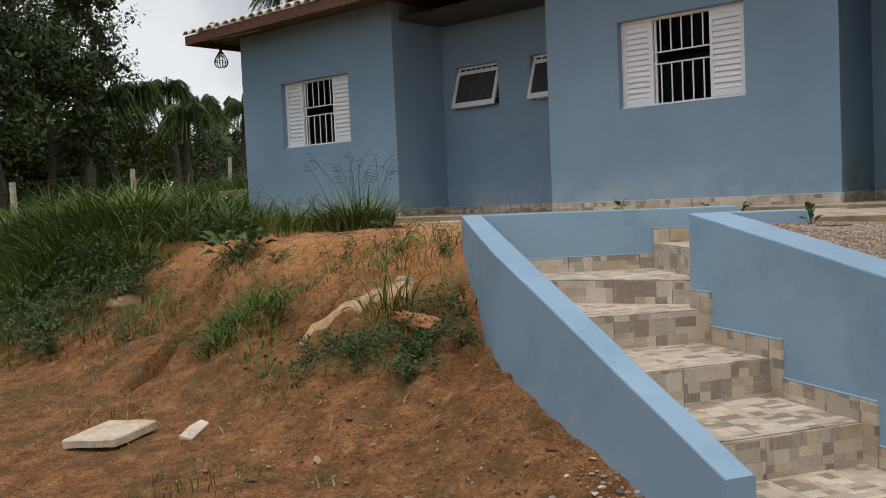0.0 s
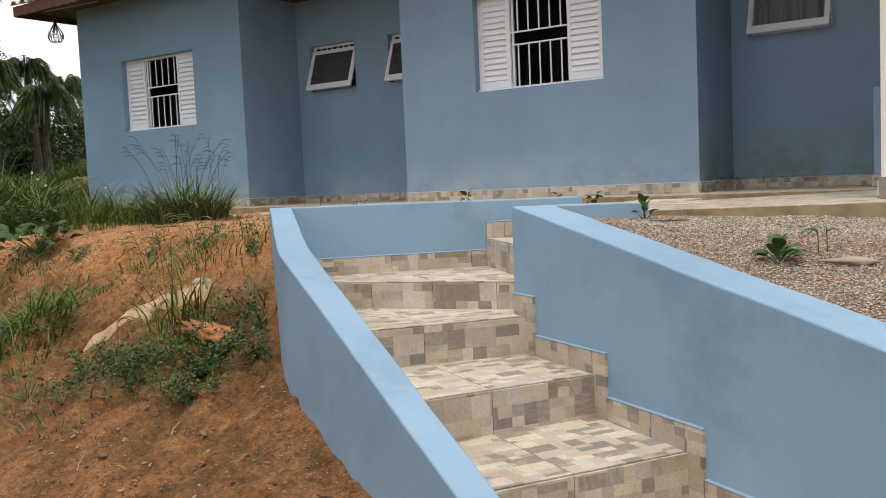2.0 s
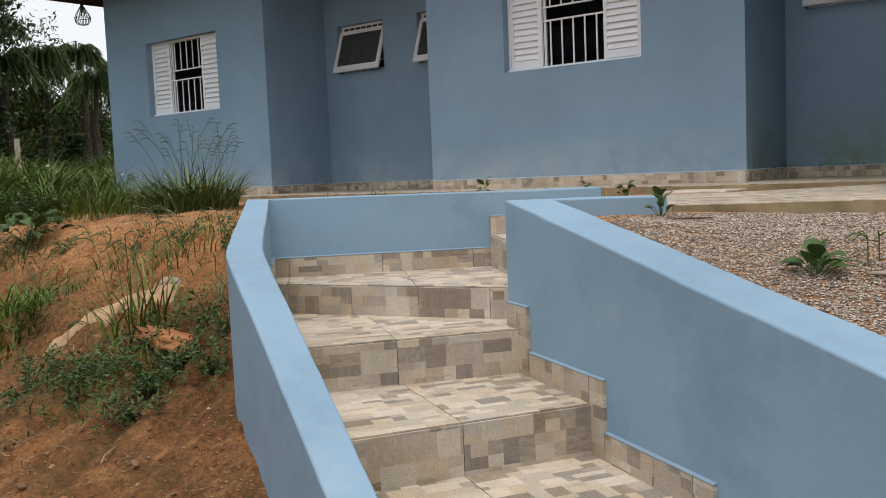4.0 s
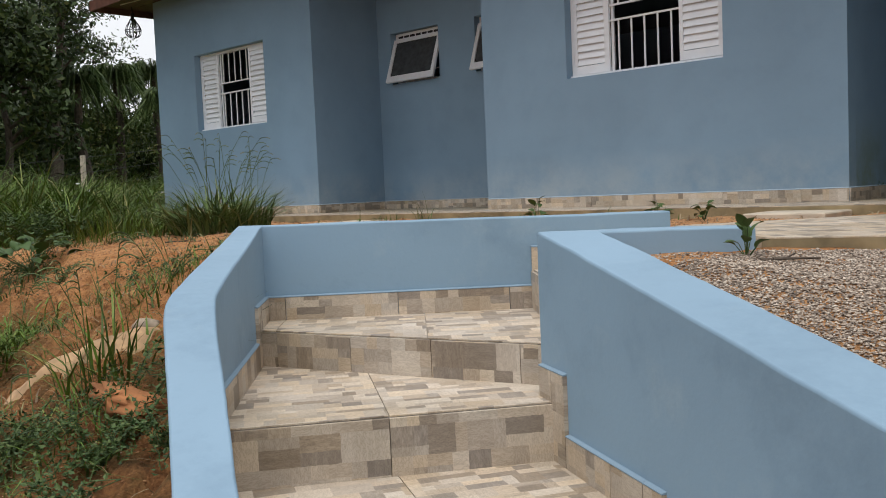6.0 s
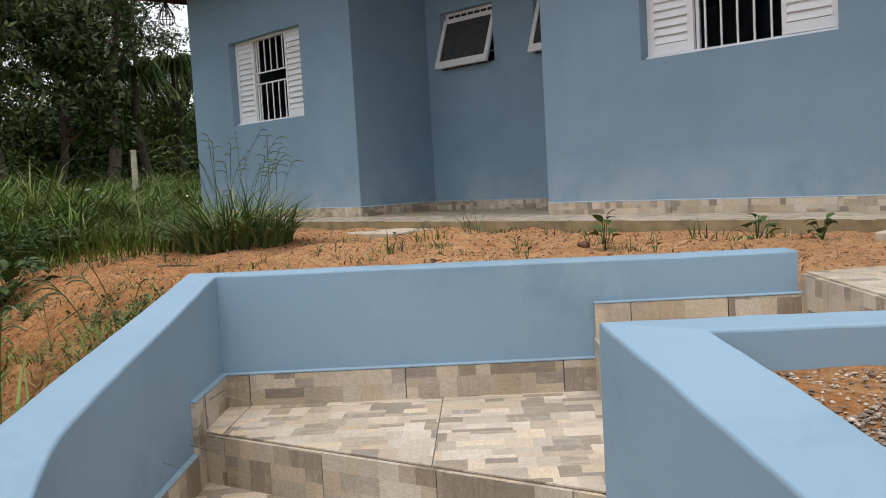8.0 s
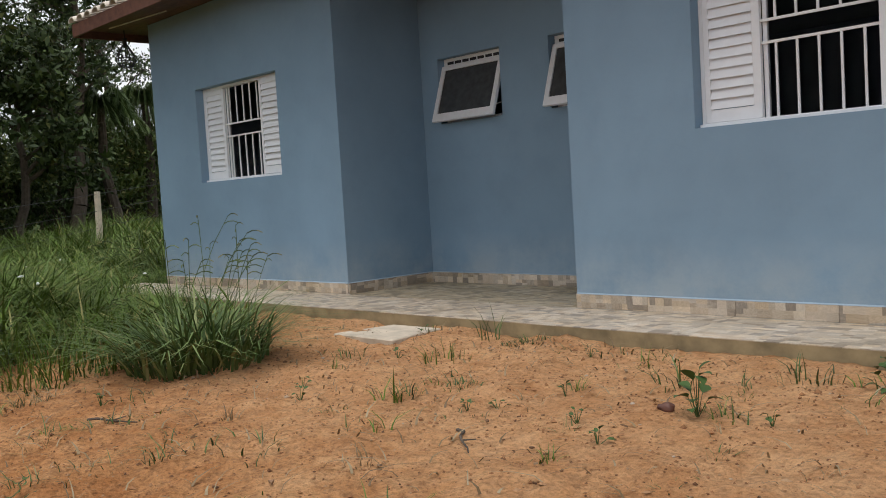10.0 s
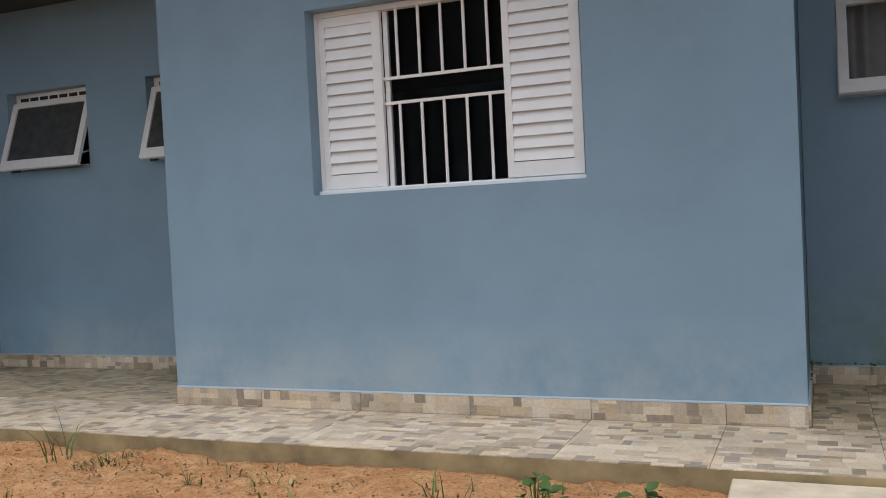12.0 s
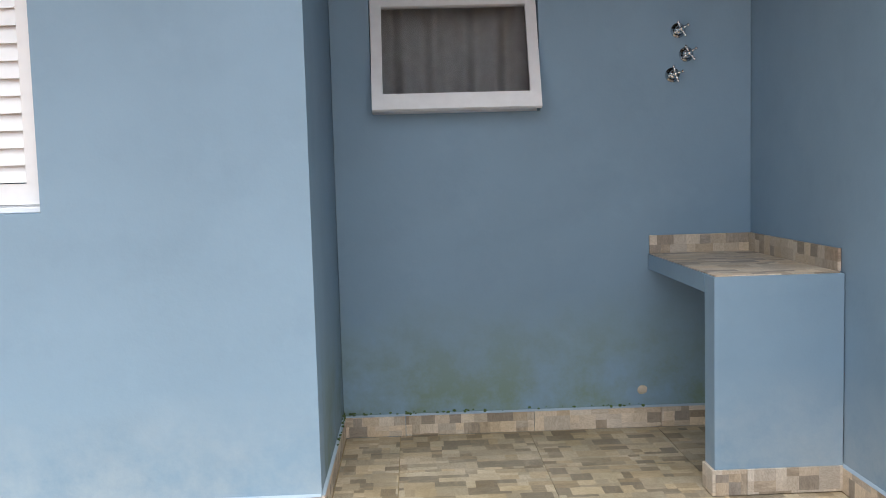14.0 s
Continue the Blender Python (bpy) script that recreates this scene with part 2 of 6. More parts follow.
_upper.inputs["From Min"].default_value, _upper.inputs["From Max"].default_value = -1.1, -0.7
soil.l.new(_sep.outputs["Z"], _upper.inputs["Value"])
_col = soil.mix(soil.math("MULTIPLY", _far.outputs["Result"], _upper.outputs["Result"]), _col, _turf)
_yard = soil.node("ShaderNodeMapRange")
_yard.inputs["From Min"].default_value, _yard.inputs["From Max"].default_value = -3.9, -2.5
soil.l.new(soil.math("ADD", _sep.outputs["Y"], soil.math("MULTIPLY", soil.math("SUBTRACT", _a, 0.5), 3.0)), _yard.inputs["Value"])
_dust = soil.mix(0.6, soil.ramp(_b, [(0.34, (0.62, 0.33, 0.155)), (0.62, (0.84, 0.52, 0.29))]), soil.ramp(_c, [(0.36, (0.62, 0.58, 0.54)), (0.55, (1, 1, 1))]), "MULTIPLY")
_col = soil.mix(soil.math("MULTIPLY", soil.math("MULTIPLY", _yard.outputs["Result"], soil.math("SUBTRACT", 1.0, _low.outputs["Result"])), soil.math("SUBTRACT", 0.5, soil.math("MULTIPLY", _far.outputs["Result"], 0.5))), _col, _dust)
soil.color(_col).bump(soil.mix(0.6, _b, _c), 1.0, 0.05)
M_SOIL = soil.m


# ---- builders ----
def part(name, bm, material, parent=None, label="", smooth=False):
    """Links a bmesh as one mesh object, under a thing or part where one is given."""
    me = bpy.data.meshes.new(name)
    bm.normal_update()
    bm.to_mesh(me)
    bm.free()
    me.materials.append(material)
    if smooth:
        me.polygons.foreach_set("use_smooth", [True] * len(me.polygons))
    ob = new(name, me)
    if parent is not None:
        ob.parent = parent
    if label:
        ob["label"] = label
    return ob


def thing(name, label, category, at=(0, 0, 0), group="", kind=""):
    ob = tagged(new(name), label, category, group, kind)
    ob.location = at
    return ob


def box(bm, x0, x1, y0, y1, z0, z1, m=None):
    vs = [bm.verts.new((x, y, z)) for z in (z0, z1) for y in (y0, y1) for x in (x0, x1)]
    for f in ((0, 2, 3, 1), (4, 5, 7, 6), (0, 1, 5, 4), (2, 6, 7, 3), (0, 4, 6, 2), (1, 3, 7, 5)):
        bm.faces.new([vs[i] for i in f])
    if m is not None:
        bmesh.ops.transform(bm, matrix=m, verts=vs)
    return vs


def boxes(*list_of_boxes, bevel=0.0):
    bm = bmesh.new()
    for b in list_of_boxes:
        box(bm, *b)
    if bevel:
        bmesh.ops.bevel(bm, geom=bm.edges[:], offset=bevel, segments=1, affect="EDGES")
    return bm


def prism(poly, bottom, top, bevel=0.0, segments=1):
    """A solid over a plan polygon (anticlockwise); top may be one height or one for each corner."""
    bm = bmesh.new()
    n = len(poly)
    tops = top if isinstance(top, (list, tuple)) else [top] * n
    lo = [bm.verts.new((x, y, bottom)) for x, y in poly]
    hi = [bm.verts.new((x, y, z)) for (x, y), z in zip(poly, tops)]
    bm.faces.new(lo[::-1])
    cap = bm.faces.new(hi)
    for i in range(n):
        bm.faces.new((lo[i], lo[(i + 1) % n], hi[(i + 1) % n], hi[i]))
    if bevel:
        bmesh.ops.bevel(bm, geom=list(cap.edges), offset=bevel, segments=segments, affect="EDGES")
    return bm


def tube(bm, a, b, r0, r1=None, sides=8):
    a, b = Vector(a), Vector(b)
    r1 = r0 if r1 is None else r1
    q = (b - a).to_track_quat("Z", "Y").to_matrix()
    rings = []
    for p, r in ((a, r0), (b, r1)):
        rings.append([bm.verts.new(p + q @ Vector((r * math.cos(k * math.tau / sides), r * math.sin(k * math.tau / sides), 0))) for k in range(sides)])
    for k in range(sides):
        bm.faces.new((rings[0][k], rings[0][(k + 1) % sides], rings[1][(k + 1) % sides], rings[1][k]))
    bm.faces.new(rings[0][::-1])
    bm.faces.new(rings[1])


def pierced(u0, u1, z0, z1, thick, holes=()):
    """A wall in the plane y = 0 .. thick, with openings (u0, u1, z0, z1) that go right through it."""
    us = sorted({u0, u1, *[h[0] for h in holes], *[h[1] for h in holes]})
    zs = sorted({z0, z1, *[h[2] for h in holes], *[h[3] for h in holes]})

    def solid(i, j):
        if not (0 <= i < len(us) - 1 and 0 <= j < len(zs) - 1):
            return False
        u, z = (us[i] + us[i + 1]) / 2, (zs[j] + zs[j + 1]) / 2
        return not any(a < u < b and c < z < d for a, b, c, d in holes)

    bm = bmesh.new()
    cache = {}

    def v(u, y, z):
        k = (u, y, z)
        if k not in cache:
            cache[k] = bm.verts.new(k)
        return cache[k]

    for i in range(len(us) - 1):
        for j in range(len(zs) - 1):
            if not solid(i, j):
                continue
            a, b, c, d = us[i], us[i + 1], zs[j], zs[j + 1]
            bm.faces.new((v(a, 0, c), v(b, 0, c), v(b, 0, d), v(a, 0, d)))
            bm.faces.new((v(a, thick, d), v(b, thick, d), v(b, thick, c), v(a, thick, c)))
            if not solid(i - 1, j):
                bm.faces.new((v(a, 0, d), v(a, thick, d), v(a, thick, c), v(a, 0, c)))
            if not solid(i + 1, j):
                bm.faces.new((v(b, 0, c), v(b, thick, c), v(b, thick, d), v(b, 0, d)))
            if not solid(i, j - 1):
                bm.faces.new((v(a, 0, c), v(a, thick, c), v(b, thick, c), v(b, 0, c)))
            if not solid(i, j + 1):
                bm.faces.new((v(a, 0, d), v(b, 0, d), v(b, thick, d), v(a, thick, d)))
    return bm


def clip(poly, nx, ny, c):
    """The part of a convex polygon where nx * x + ny * y <= c."""
    out = []
    for i, p in enumerate(poly):
        q = poly[(i + 1) % len(poly)]
        a, b = nx * p[0] + ny * p[1] - c, nx * q[0] + ny * q[1] - c
        if a <= 0:
            out.append(p)
        if a * b < 0:
            k = a / (a - b)
            out.append((p[0] + k * (q[0] - p[0]), p[1] + k * (q[1] - p[1])))
    return out


def area(poly):
    return sum(p[0] * q[1] - q[0] * p[1] for p, q in zip(poly, poly[1:] + poly[:1])) / 2


def offset_line(path, d):
    """The path moved d to its left, mitred at its corners."""
    out = []
    for i, p in enumerate(path):
        dirs = []
        for j in (i - 1, i):
            if 0 <= j < len(path) - 1:
                dx, dy = path[j + 1][0] - path[j][0], path[j + 1][1] - path[j][1]
                k = math.hypot(dx, dy)
                dirs.append((-dy / k, dx / k))
        n = (sum(a for a, _ in dirs), sum(b for _, b in dirs))
        k = math.hypot(*n)
        n = (n[0] / k, n[1] / k)
        s = d / (n[0] * dirs[0][0] + n[1] * dirs[0][1])
        out.append((p[0] + n[0] * s, p[1] + n[1] * s))
    return out


def uv_plane(me, ua, va):
    layer = me.uv_layers.new(name="tile")
    for loop in me.loops:
        co = me.vertices[loop.vertex_index].co
        layer.data[loop.index].uv = (co.dot(ua), co.dot(va))


# ---- plan ----
T = 0.15                       # wall thickness of the house
TOP = 2.995                    # wall head, under the soffit
DEPTH = 7.0                    # back wall of the house
REC = 1.05                     # depth of the two recesses
X0, X1, X2, X3, X4 = -6.00, -2.57, 0.0, 3.39, 5.36
PAVE = -0.73                   # outer edge of the tiled pavement
YN = -2.9                      # front of the cream wing next door
TILE = 0.617
P0 = Vector((3.9, -4.40))      # corner of the stair's inner wall
D = Vector((0.857, -0.515))    # down the stair
N = Vector((0.515, 0.857))     # across it
STEP = [-0.338, -0.485, -0.675, -0.865, -1.055]
GROUND = -1.2
CAP_L = [(3.67, -3.10), (2.38, -4.39), (3.305, -5.25), (5.03, -6.28)]
CAP_LZ = [0.068, 0.085, -0.09, -0.79]
CAP_R = [(4.37, -3.91), (3.90, -4.395), (8.20, -6.95)]
CAP_RZ = [0.05, 0.06, -0.88]
OUT_L = offset_line(CAP_L, -0.125)[:2] + offset_line(CAP_L, -0.148)[2:3] + offset_line(CAP_L, -0.12)[3:]
OUT_R = offset_line(CAP_R, 0.142)[:2] + offset_line(CAP_R, 0.222)[2:]      # thicker towards its foot

# ---- ground ----
def bank(x, y):
    """Height of the yard and of the clay bank west of the stair."""
    k = max(0.0, min(1.0, (x - 0.9) / 1.3))
    shift = 0.06 * max(0.0, min(2.4, 1.2 - x)) - 0.38 * k * k * (3 - 2 * k) + 0.22 * (noise.noise((x * 0.7, y * 0.5, 3.1)))
    s = y - shift
    if s > -4.0:
        h = -0.09 + 0.02 * max(0, min(1, (s + 3.75) / 1.5)) - 0.035 * max(0.0, min(1.0, (-3.3 - s) / 0.7))
    elif s > -5.95:
        k = (-4.0 - s) / 1.95
        h = -0.125 - 1.0 * (k ** 0.9)
    else:
        h = -1.125 - 0.075 * min(1, (-5.95 - s) / 0.8)
    if x < -5.5:
        f = min(1.0, (-5.5 - x) / 6.0)
        h += f * max(-0.5, min(1.4, 0.1 * (y - 1.2))) + f * 0.05
    return h


def ground_height(x, y):
    q = Vector((x, y)) - P0
    s, n = q.dot(D), q.dot(N)
    rough = 0.035 * noise.noise((x * 2.1, y * 2.1, 0.3)) + 0.018 * noise.noise((x * 7, y * 7, 1.7)) + 0.010 * noise.noise((x * 19, y * 19, 4.0))
    back = (Vector((x, y)) - Vector(CAP_L[1])).dot(Vector((0.707, -0.707)))      # past the back wall's face
    along = (Vector((x, y)) - Vector(CAP_L[1])).dot(Vector((0.707, 0.707)))
    left = (Vector((x, y)) - Vector(CAP_L[1])).dot(Vector((0.681, 0.732)))      # past the upper left wall's face
    if y > PAVE - 0.02 and x > X0 - 0.9 and y < DEPTH:
        return -0.25
    if n > 0.09 and (s > 0.05 or (back > 1.15 and along > 0.0)) and y < -0.7 and x < 60:
        if back > 1.15 and n > 0.09:
            ss = (x - 4.3) * 0.857 + (y + 4.2) * -0.515
            cap = CAP_RZ[1] + (x - CAP_R[1][0]) / (CAP_R[2][0] - CAP_R[1][0]) * (CAP_RZ[2] - CAP_RZ[1])
            return max(GROUND, min(-0.025 - 0.085 * max(0.0, min(ss, 5.5)), cap - 0.015 + 0.25 * max(0.0, n - 0.16))) + rough * 0.4
    if back > 0.09 - 0.175 and along > 1.82:
        if back < 1.2 or (x > 4.4 and n > 0.09):
            return -0.16
    if -1.085 < n <= 0.09 and s > -0.1 and s < 1.98:
        return -1.30
    if back > -0.08 and n > -1.085 and s < 0.1 and left > -0.07:
        return -1.30
    if s > 1.9 and n > -1.25:
        return GROUND + rough * 0.4
    h = bank(x, y)
    near = max(0.0, 1 - abs(h + 0.6) / 0.5)
    for (ax, ay), (bx, by), w, d in GULLIES:
        ex, ey = bx - ax, by - ay
        k = max(0.0, min(1.0, ((x - ax) * ex + (y - ay) * ey) / (ex * ex + ey * ey)))
        r = math.hypot(x - ax - k * ex + 0.06 * noise.noise((x * 4, y * 4, 9)), y - ay - k * ey)
        if r < w:
            h -= d * (1 - r / w) ** 0.5 * min(1, 6 * (k + 0.05)) * min(1, 6 * (1.05 - k))
    if -3.7 < x < 3.4 and y < -0.75:
        h += 0.09 * near * noise.noise((x * 2.4, y * 2.0, 7.7)) + 0.06 * near * noise.noise((x * 6.5, y * 5.0, 3.3)) - 0.07 * near * max(0.0, 0.25 - abs(noise.noise((x * 2.6, y * 0.9, 2.7)))) * 4
        h += (0.045 * noise.noise((x * 12, y * 9, 6.1)) + 0.022 * noise.noise((x * 27, y * 21, 8.4))) * near
    return h + rough * (1.0 if y > -6.2 else 0.7)


GULLIES = [((-0.43, -4.68), (-0.23, -5.06), 0.085, 0.26), ((-0.23, -5.06), (0.03, -5.55), 0.09, 0.30), ((0.03, -5.55), (0.08, -5.84), 0.085, 0.2), ((1.26, -4.48), (1.29, -4.92), 0.07, 0.24), ((1.29, -4.92), (1.28, -5.19), 0.075, 0.26), ((0.35, -4.35), (-0.05, -4.9), 0.1, 0.1)]


def axis(lo, hi, *bands):
    """Grid lines: bands of (start, step) up to the last start, then ever wider steps out to lo and hi."""
    a = [bands[0][0]]
    for (p, step), (q, _) in zip(bands, bands[1:]):
        while a[-1] < q - 1e-6:
            a.append(a[-1] + step)
    g = bands[-1][1]
    while a[-1] < hi:
        g *= 1.28
        a.append(a[-1] + g)
    b, g, p = [], bands[0][1], bands[0][0]
    while p > lo:
        g *= 1.28
        p -= g
        b.append(p)
    return b[::-1] + a


def build_ground():
    xs = axis(-600, 600, (-5.0, 0.05), (-1.8, 0.025), (5.0, 0.06), (9.8, 0.06))
    ys = axis(-600, 600, (-7.6, 0.05), (-6.5, 0.025), (-3.7, 0.042), (-0.6, 0.042))
    verts, faces = [], []
    for y in ys:
        for x in xs:
            far = max(0.0, math.hypot(x, y) - 30)
            z = ground_height(x, y)
            if x < -30 or y > 30:
                z += 0.01 * min(far, 100)
            verts.append((x, y, z))
    w = len(xs)
    for j in range(len(ys) - 1):
        for i in range(w - 1):
            faces.append((j * w + i, j * w + i + 1, (j + 1) * w + i + 1, (j + 1) * w + i))
    me = bpy.data.meshes.new("ground")
    me.from_pydata(verts, [], faces)
    me.polygons.foreach_set("use_smooth", [True] * len(faces))
    me.materials.append(M_SOIL)
    return tagged(new("ground", me), "bare red clay ground with an eroded bank and turf", "ground", kind="structure")


build_ground()

# ---- house walls ----
W_LEFT = (-5.03, -3.495, 1.13, 2.135)
W_RIGHT = (0.970, 2.452, 1.148, 2.13)
B1, B2, B3 = (-2.335, -1.545, 1.515, 2.125), (-0.988, -0.20, 1.515, 2.125), (3.575, 4.36, 1.525, 2.135)


def wall(name, bm, at=(0, 0, 0), turn=0, label="smooth blue painted masonry house wall", mat=None):
    ob = part(name, bm, mat or M_WALL)
    ob.matrix_world = pose(*at, 0, 0, turn)
    return tagged(ob, label, "wall", kind="structure")


wall("wall_south_1", pierced(X0, X1, -0.3, TOP, T, [W_LEFT]))
wall("wall_south_2", pierced(X2, X3, -0.3, TOP, T, [W_RIGHT]))
wall("wall_recess_1", pierced(X1 + 0.003, X2 - 0.003, -0.3, TOP, T, [B1, B2]), (0, REC, 0))
wall("wall_recess_2", pierced(X3 + 0.003, X4 - 0.003, -0.3, TOP, T, [B3]), (0, REC, 0), mat=M_WALL_DAMP, label="blue masonry wall with green algae stains low down")
wall("wall_side_1", pierced(T, DEPTH, -0.3, TOP, T), (X0 + T, 0, 0), 90)
wall("wall_side_2", pierced(T, REC + T, -0.3, TOP, T), (X1, 0, 0), 90)
wall("wall_side_3", pierced(T, REC + T, -0.3, TOP, T), (X2 + T, 0, 0), 90)
wall("wall_side_4", pierced(T, REC + T, -0.3, TOP, T), (X3, 0, 0), 90, mat=M_WALL_DAMP)
wall("wall_side_5", pierced(YN + 0.15, DEPTH, -0.3, TOP, T), (X4 + T, 0, 0), 90)
wall("wall_south_3", pierced(X4 + 0.012, X4 + 4.0, -0.3, TOP, T), (0, YN, 0), mat=M_WHITE_WALL, label="cream painted front wall of the adjoining house")
wall("wall_east", pierced(YN + 0.15, DEPTH, -0.3, TOP, T), (X4 + 4.0, 0, 0), 90, mat=M_WHITE_WALL, label="cream painted side wall of the adjoining house")
wall("wall_north", pierced(X0, X4 + 4.0, -0.3, TOP, T), (0, DEPTH, 0))
# unseen floor and ceiling, coloured near-black so the windows look into darkness
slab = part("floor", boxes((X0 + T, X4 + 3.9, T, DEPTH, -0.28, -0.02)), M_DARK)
tagged(slab, "unseen floor inside the house, near-black for the room's darkness", "floor", kind="structure")
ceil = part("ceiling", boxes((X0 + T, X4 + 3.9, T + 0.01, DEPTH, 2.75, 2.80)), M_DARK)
tagged(ceil, "unseen ceiling inside the house, near-black for the room's darkness", "ceiling", kind="structure")

# ---- roof ----
EX0, EX1, EY, EZ, SLOPE = -6.64, X4 + 4.4, -0.60, 3.06, 0.30


def roof_z(x, y):
    """Hipped: the eaves are level at the front and at the west side."""
    return EZ + SLOPE * max(0.0, min(y - EY, x - EX0, DEPTH + 0.6 - y))


def build_roof():
    roof = thing("roof", "low hipped roof of cream clay tiles over brown timber eaves", "roof", kind="structure")
    bm = bmesh.new()
    pitch = 0.215
    n = int((EX1 - EX0) / pitch)
    cols = n * 6
    rows = [EY + 0.38 + 0.35 * k for k in range(22)]
    grid = []
    for y in rows:
        grid.append([])
        for i in range(cols + 1):
            x = EX0 + (EX1 - EX0) * i / cols
            w = 0.045 * abs(math.cos(math.pi * (x - EX0) / pitch)) ** 0.7
            grid[-1].append(bm.verts.new((x, y, roof_z(x, y) + w + 0.012)))
    for a, b in zip(grid, grid[1:]):
        for i in range(cols):
            bm.faces.new((a[i], a[i + 1], b[i + 1], b[i]))
    part("tile_field", bm, M_ROOF, roof)

    def barrel(length, rise):
        bm = bmesh.new()
        shells = []
        for drop in (0.0, 0.013):
            rings = []
            for y in (0.0, length):
                rings.append([bm.verts.new((-(0.082 - drop) * math.cos(math.pi * i / 8), y, (0.064 - drop) * math.sin(math.pi * i / 8) + rise * y)) for i in range(9)])
            shells.append(rings)
        for i in range(8):
            o, q = shells
            bm.faces.new((o[0][i], o[0][i + 1], o[1][i + 1], o[1][i]))
            bm.faces.new((q[0][i + 1], q[0][i], q[1][i], q[1][i + 1]))
            bm.faces.new((q[0][i], q[0][i + 1], o[0][i + 1], o[0][i]))
        bmesh.ops.recalc_face_normals(bm, faces=bm.faces[:])
        return bm

    tile = part("roof_tile", barrel(0.43, SLOPE), M_ROOF, roof)
    tile.location = (EX0 + 0.08, EY - 0.05, EZ + 0.01)
    for i in range(1, n):
        t = new("roof_tile", tile.data)
        t.parent, t.location = roof, (EX0 + 0.08 + i * pitch, EY - 0.05 + random.uniform(-0.008, 0.008), EZ + 0.01 + random.uniform(-0.004, 0.004))
        t.rotation_euler = (0, random.uniform(-0.04, 0.04), random.uniform(-0.02, 0.02))
    for i in range(1, 32):
        t = new("roof_tile", tile.data)
        t.parent, t.location = roof, (EX0 - 0.05, EY + 0.06 + i * pitch, EZ + 0.01 + random.uniform(-0.004, 0.004))
        t.rotation_euler = (0, 0, radians(-90))
    part("fascia", boxes((EX0, EX1, EY - 0.012, EY + 0.018, EZ - 0.145, EZ + 0.0), bevel=0.003), M_WOOD, roof, "red-brown fascia board")
    part("fascia", boxes((EX0 - 0.012, EX0 + 0.018, EY + 0.02, DEPTH + 0.5, EZ - 0.145, EZ - 0.002), bevel=0.003), M_WOOD, roof, "red-brown fascia board")
    y = EY + 0.022
    while y < REC - 0.005:
        part("soffit_board", boxes((EX0 + 0.022, X4 + 4.3, y, min(y + 0.112, REC - 0.004), EZ - 0.06, EZ - 0.045)), M_WOOD, roof)
        y += 0.115
    x = EX0 + 0.022
    while x < X0 - 0.01:
        part("soffit_board", boxes((x, min(x + 0.112, X0 - 0.004), REC + 0.003, DEPTH + 0.45, EZ - 0.06, EZ - 0.045)), M_WOOD, roof)
        x += 0.115
    bm = bmesh.new()
    tube(bm, (EX0 + 0.3, EY + 0.3, EZ - 0.066), (X0 + 0.8, EY + 0.42, EZ - 0.066), 0.008)
    part("conduit", bm, M_ROOF, roof, "thin pale conduit under the eaves")


build_roof()

# ---- windows ----
def slatted(parent, x0, x1, z0, z1, y):
    leaf = part("shutter", boxes((x0, x0 + 0.035, y, y + 0.028, z0, z1), (x1 - 0.05, x1, y, y + 0.028, z0, z1), (x0 + 0.035, x1 - 0.05, y + 0.001, y + 0.027, z0, z0 + 0.075), (x0 + 0.035, x1 - 0.05, y + 0.001, y + 0.027, z1 - 0.05, z1)), M_WHITE, parent, "white louvred shutter leaf")
    n = 13
    h = (z1 - z0 - 0.125) / n
    bm = bmesh.new()
    vs = box(bm, 0, x1 - x0 - 0.085, 0, 0.008, 0.004, h + 0.006)
    for v in vs:
        if v.co.z > h * 0.5:
            v.co.y += 0.019
    first = part("slat", bm, M_WHITE, leaf)
    first.location = (x0 + 0.035, y - 0.003, z0 + 0.075)
    for i in range(1, n):
        s = new("slat", first.data)
        s.parent, s.location = leaf, (x0 + 0.035, y - 0.003, z0 + 0.075 + i * h)
        s.rotation_euler.x = random.uniform(-0.03, 0.03)
    return leaf


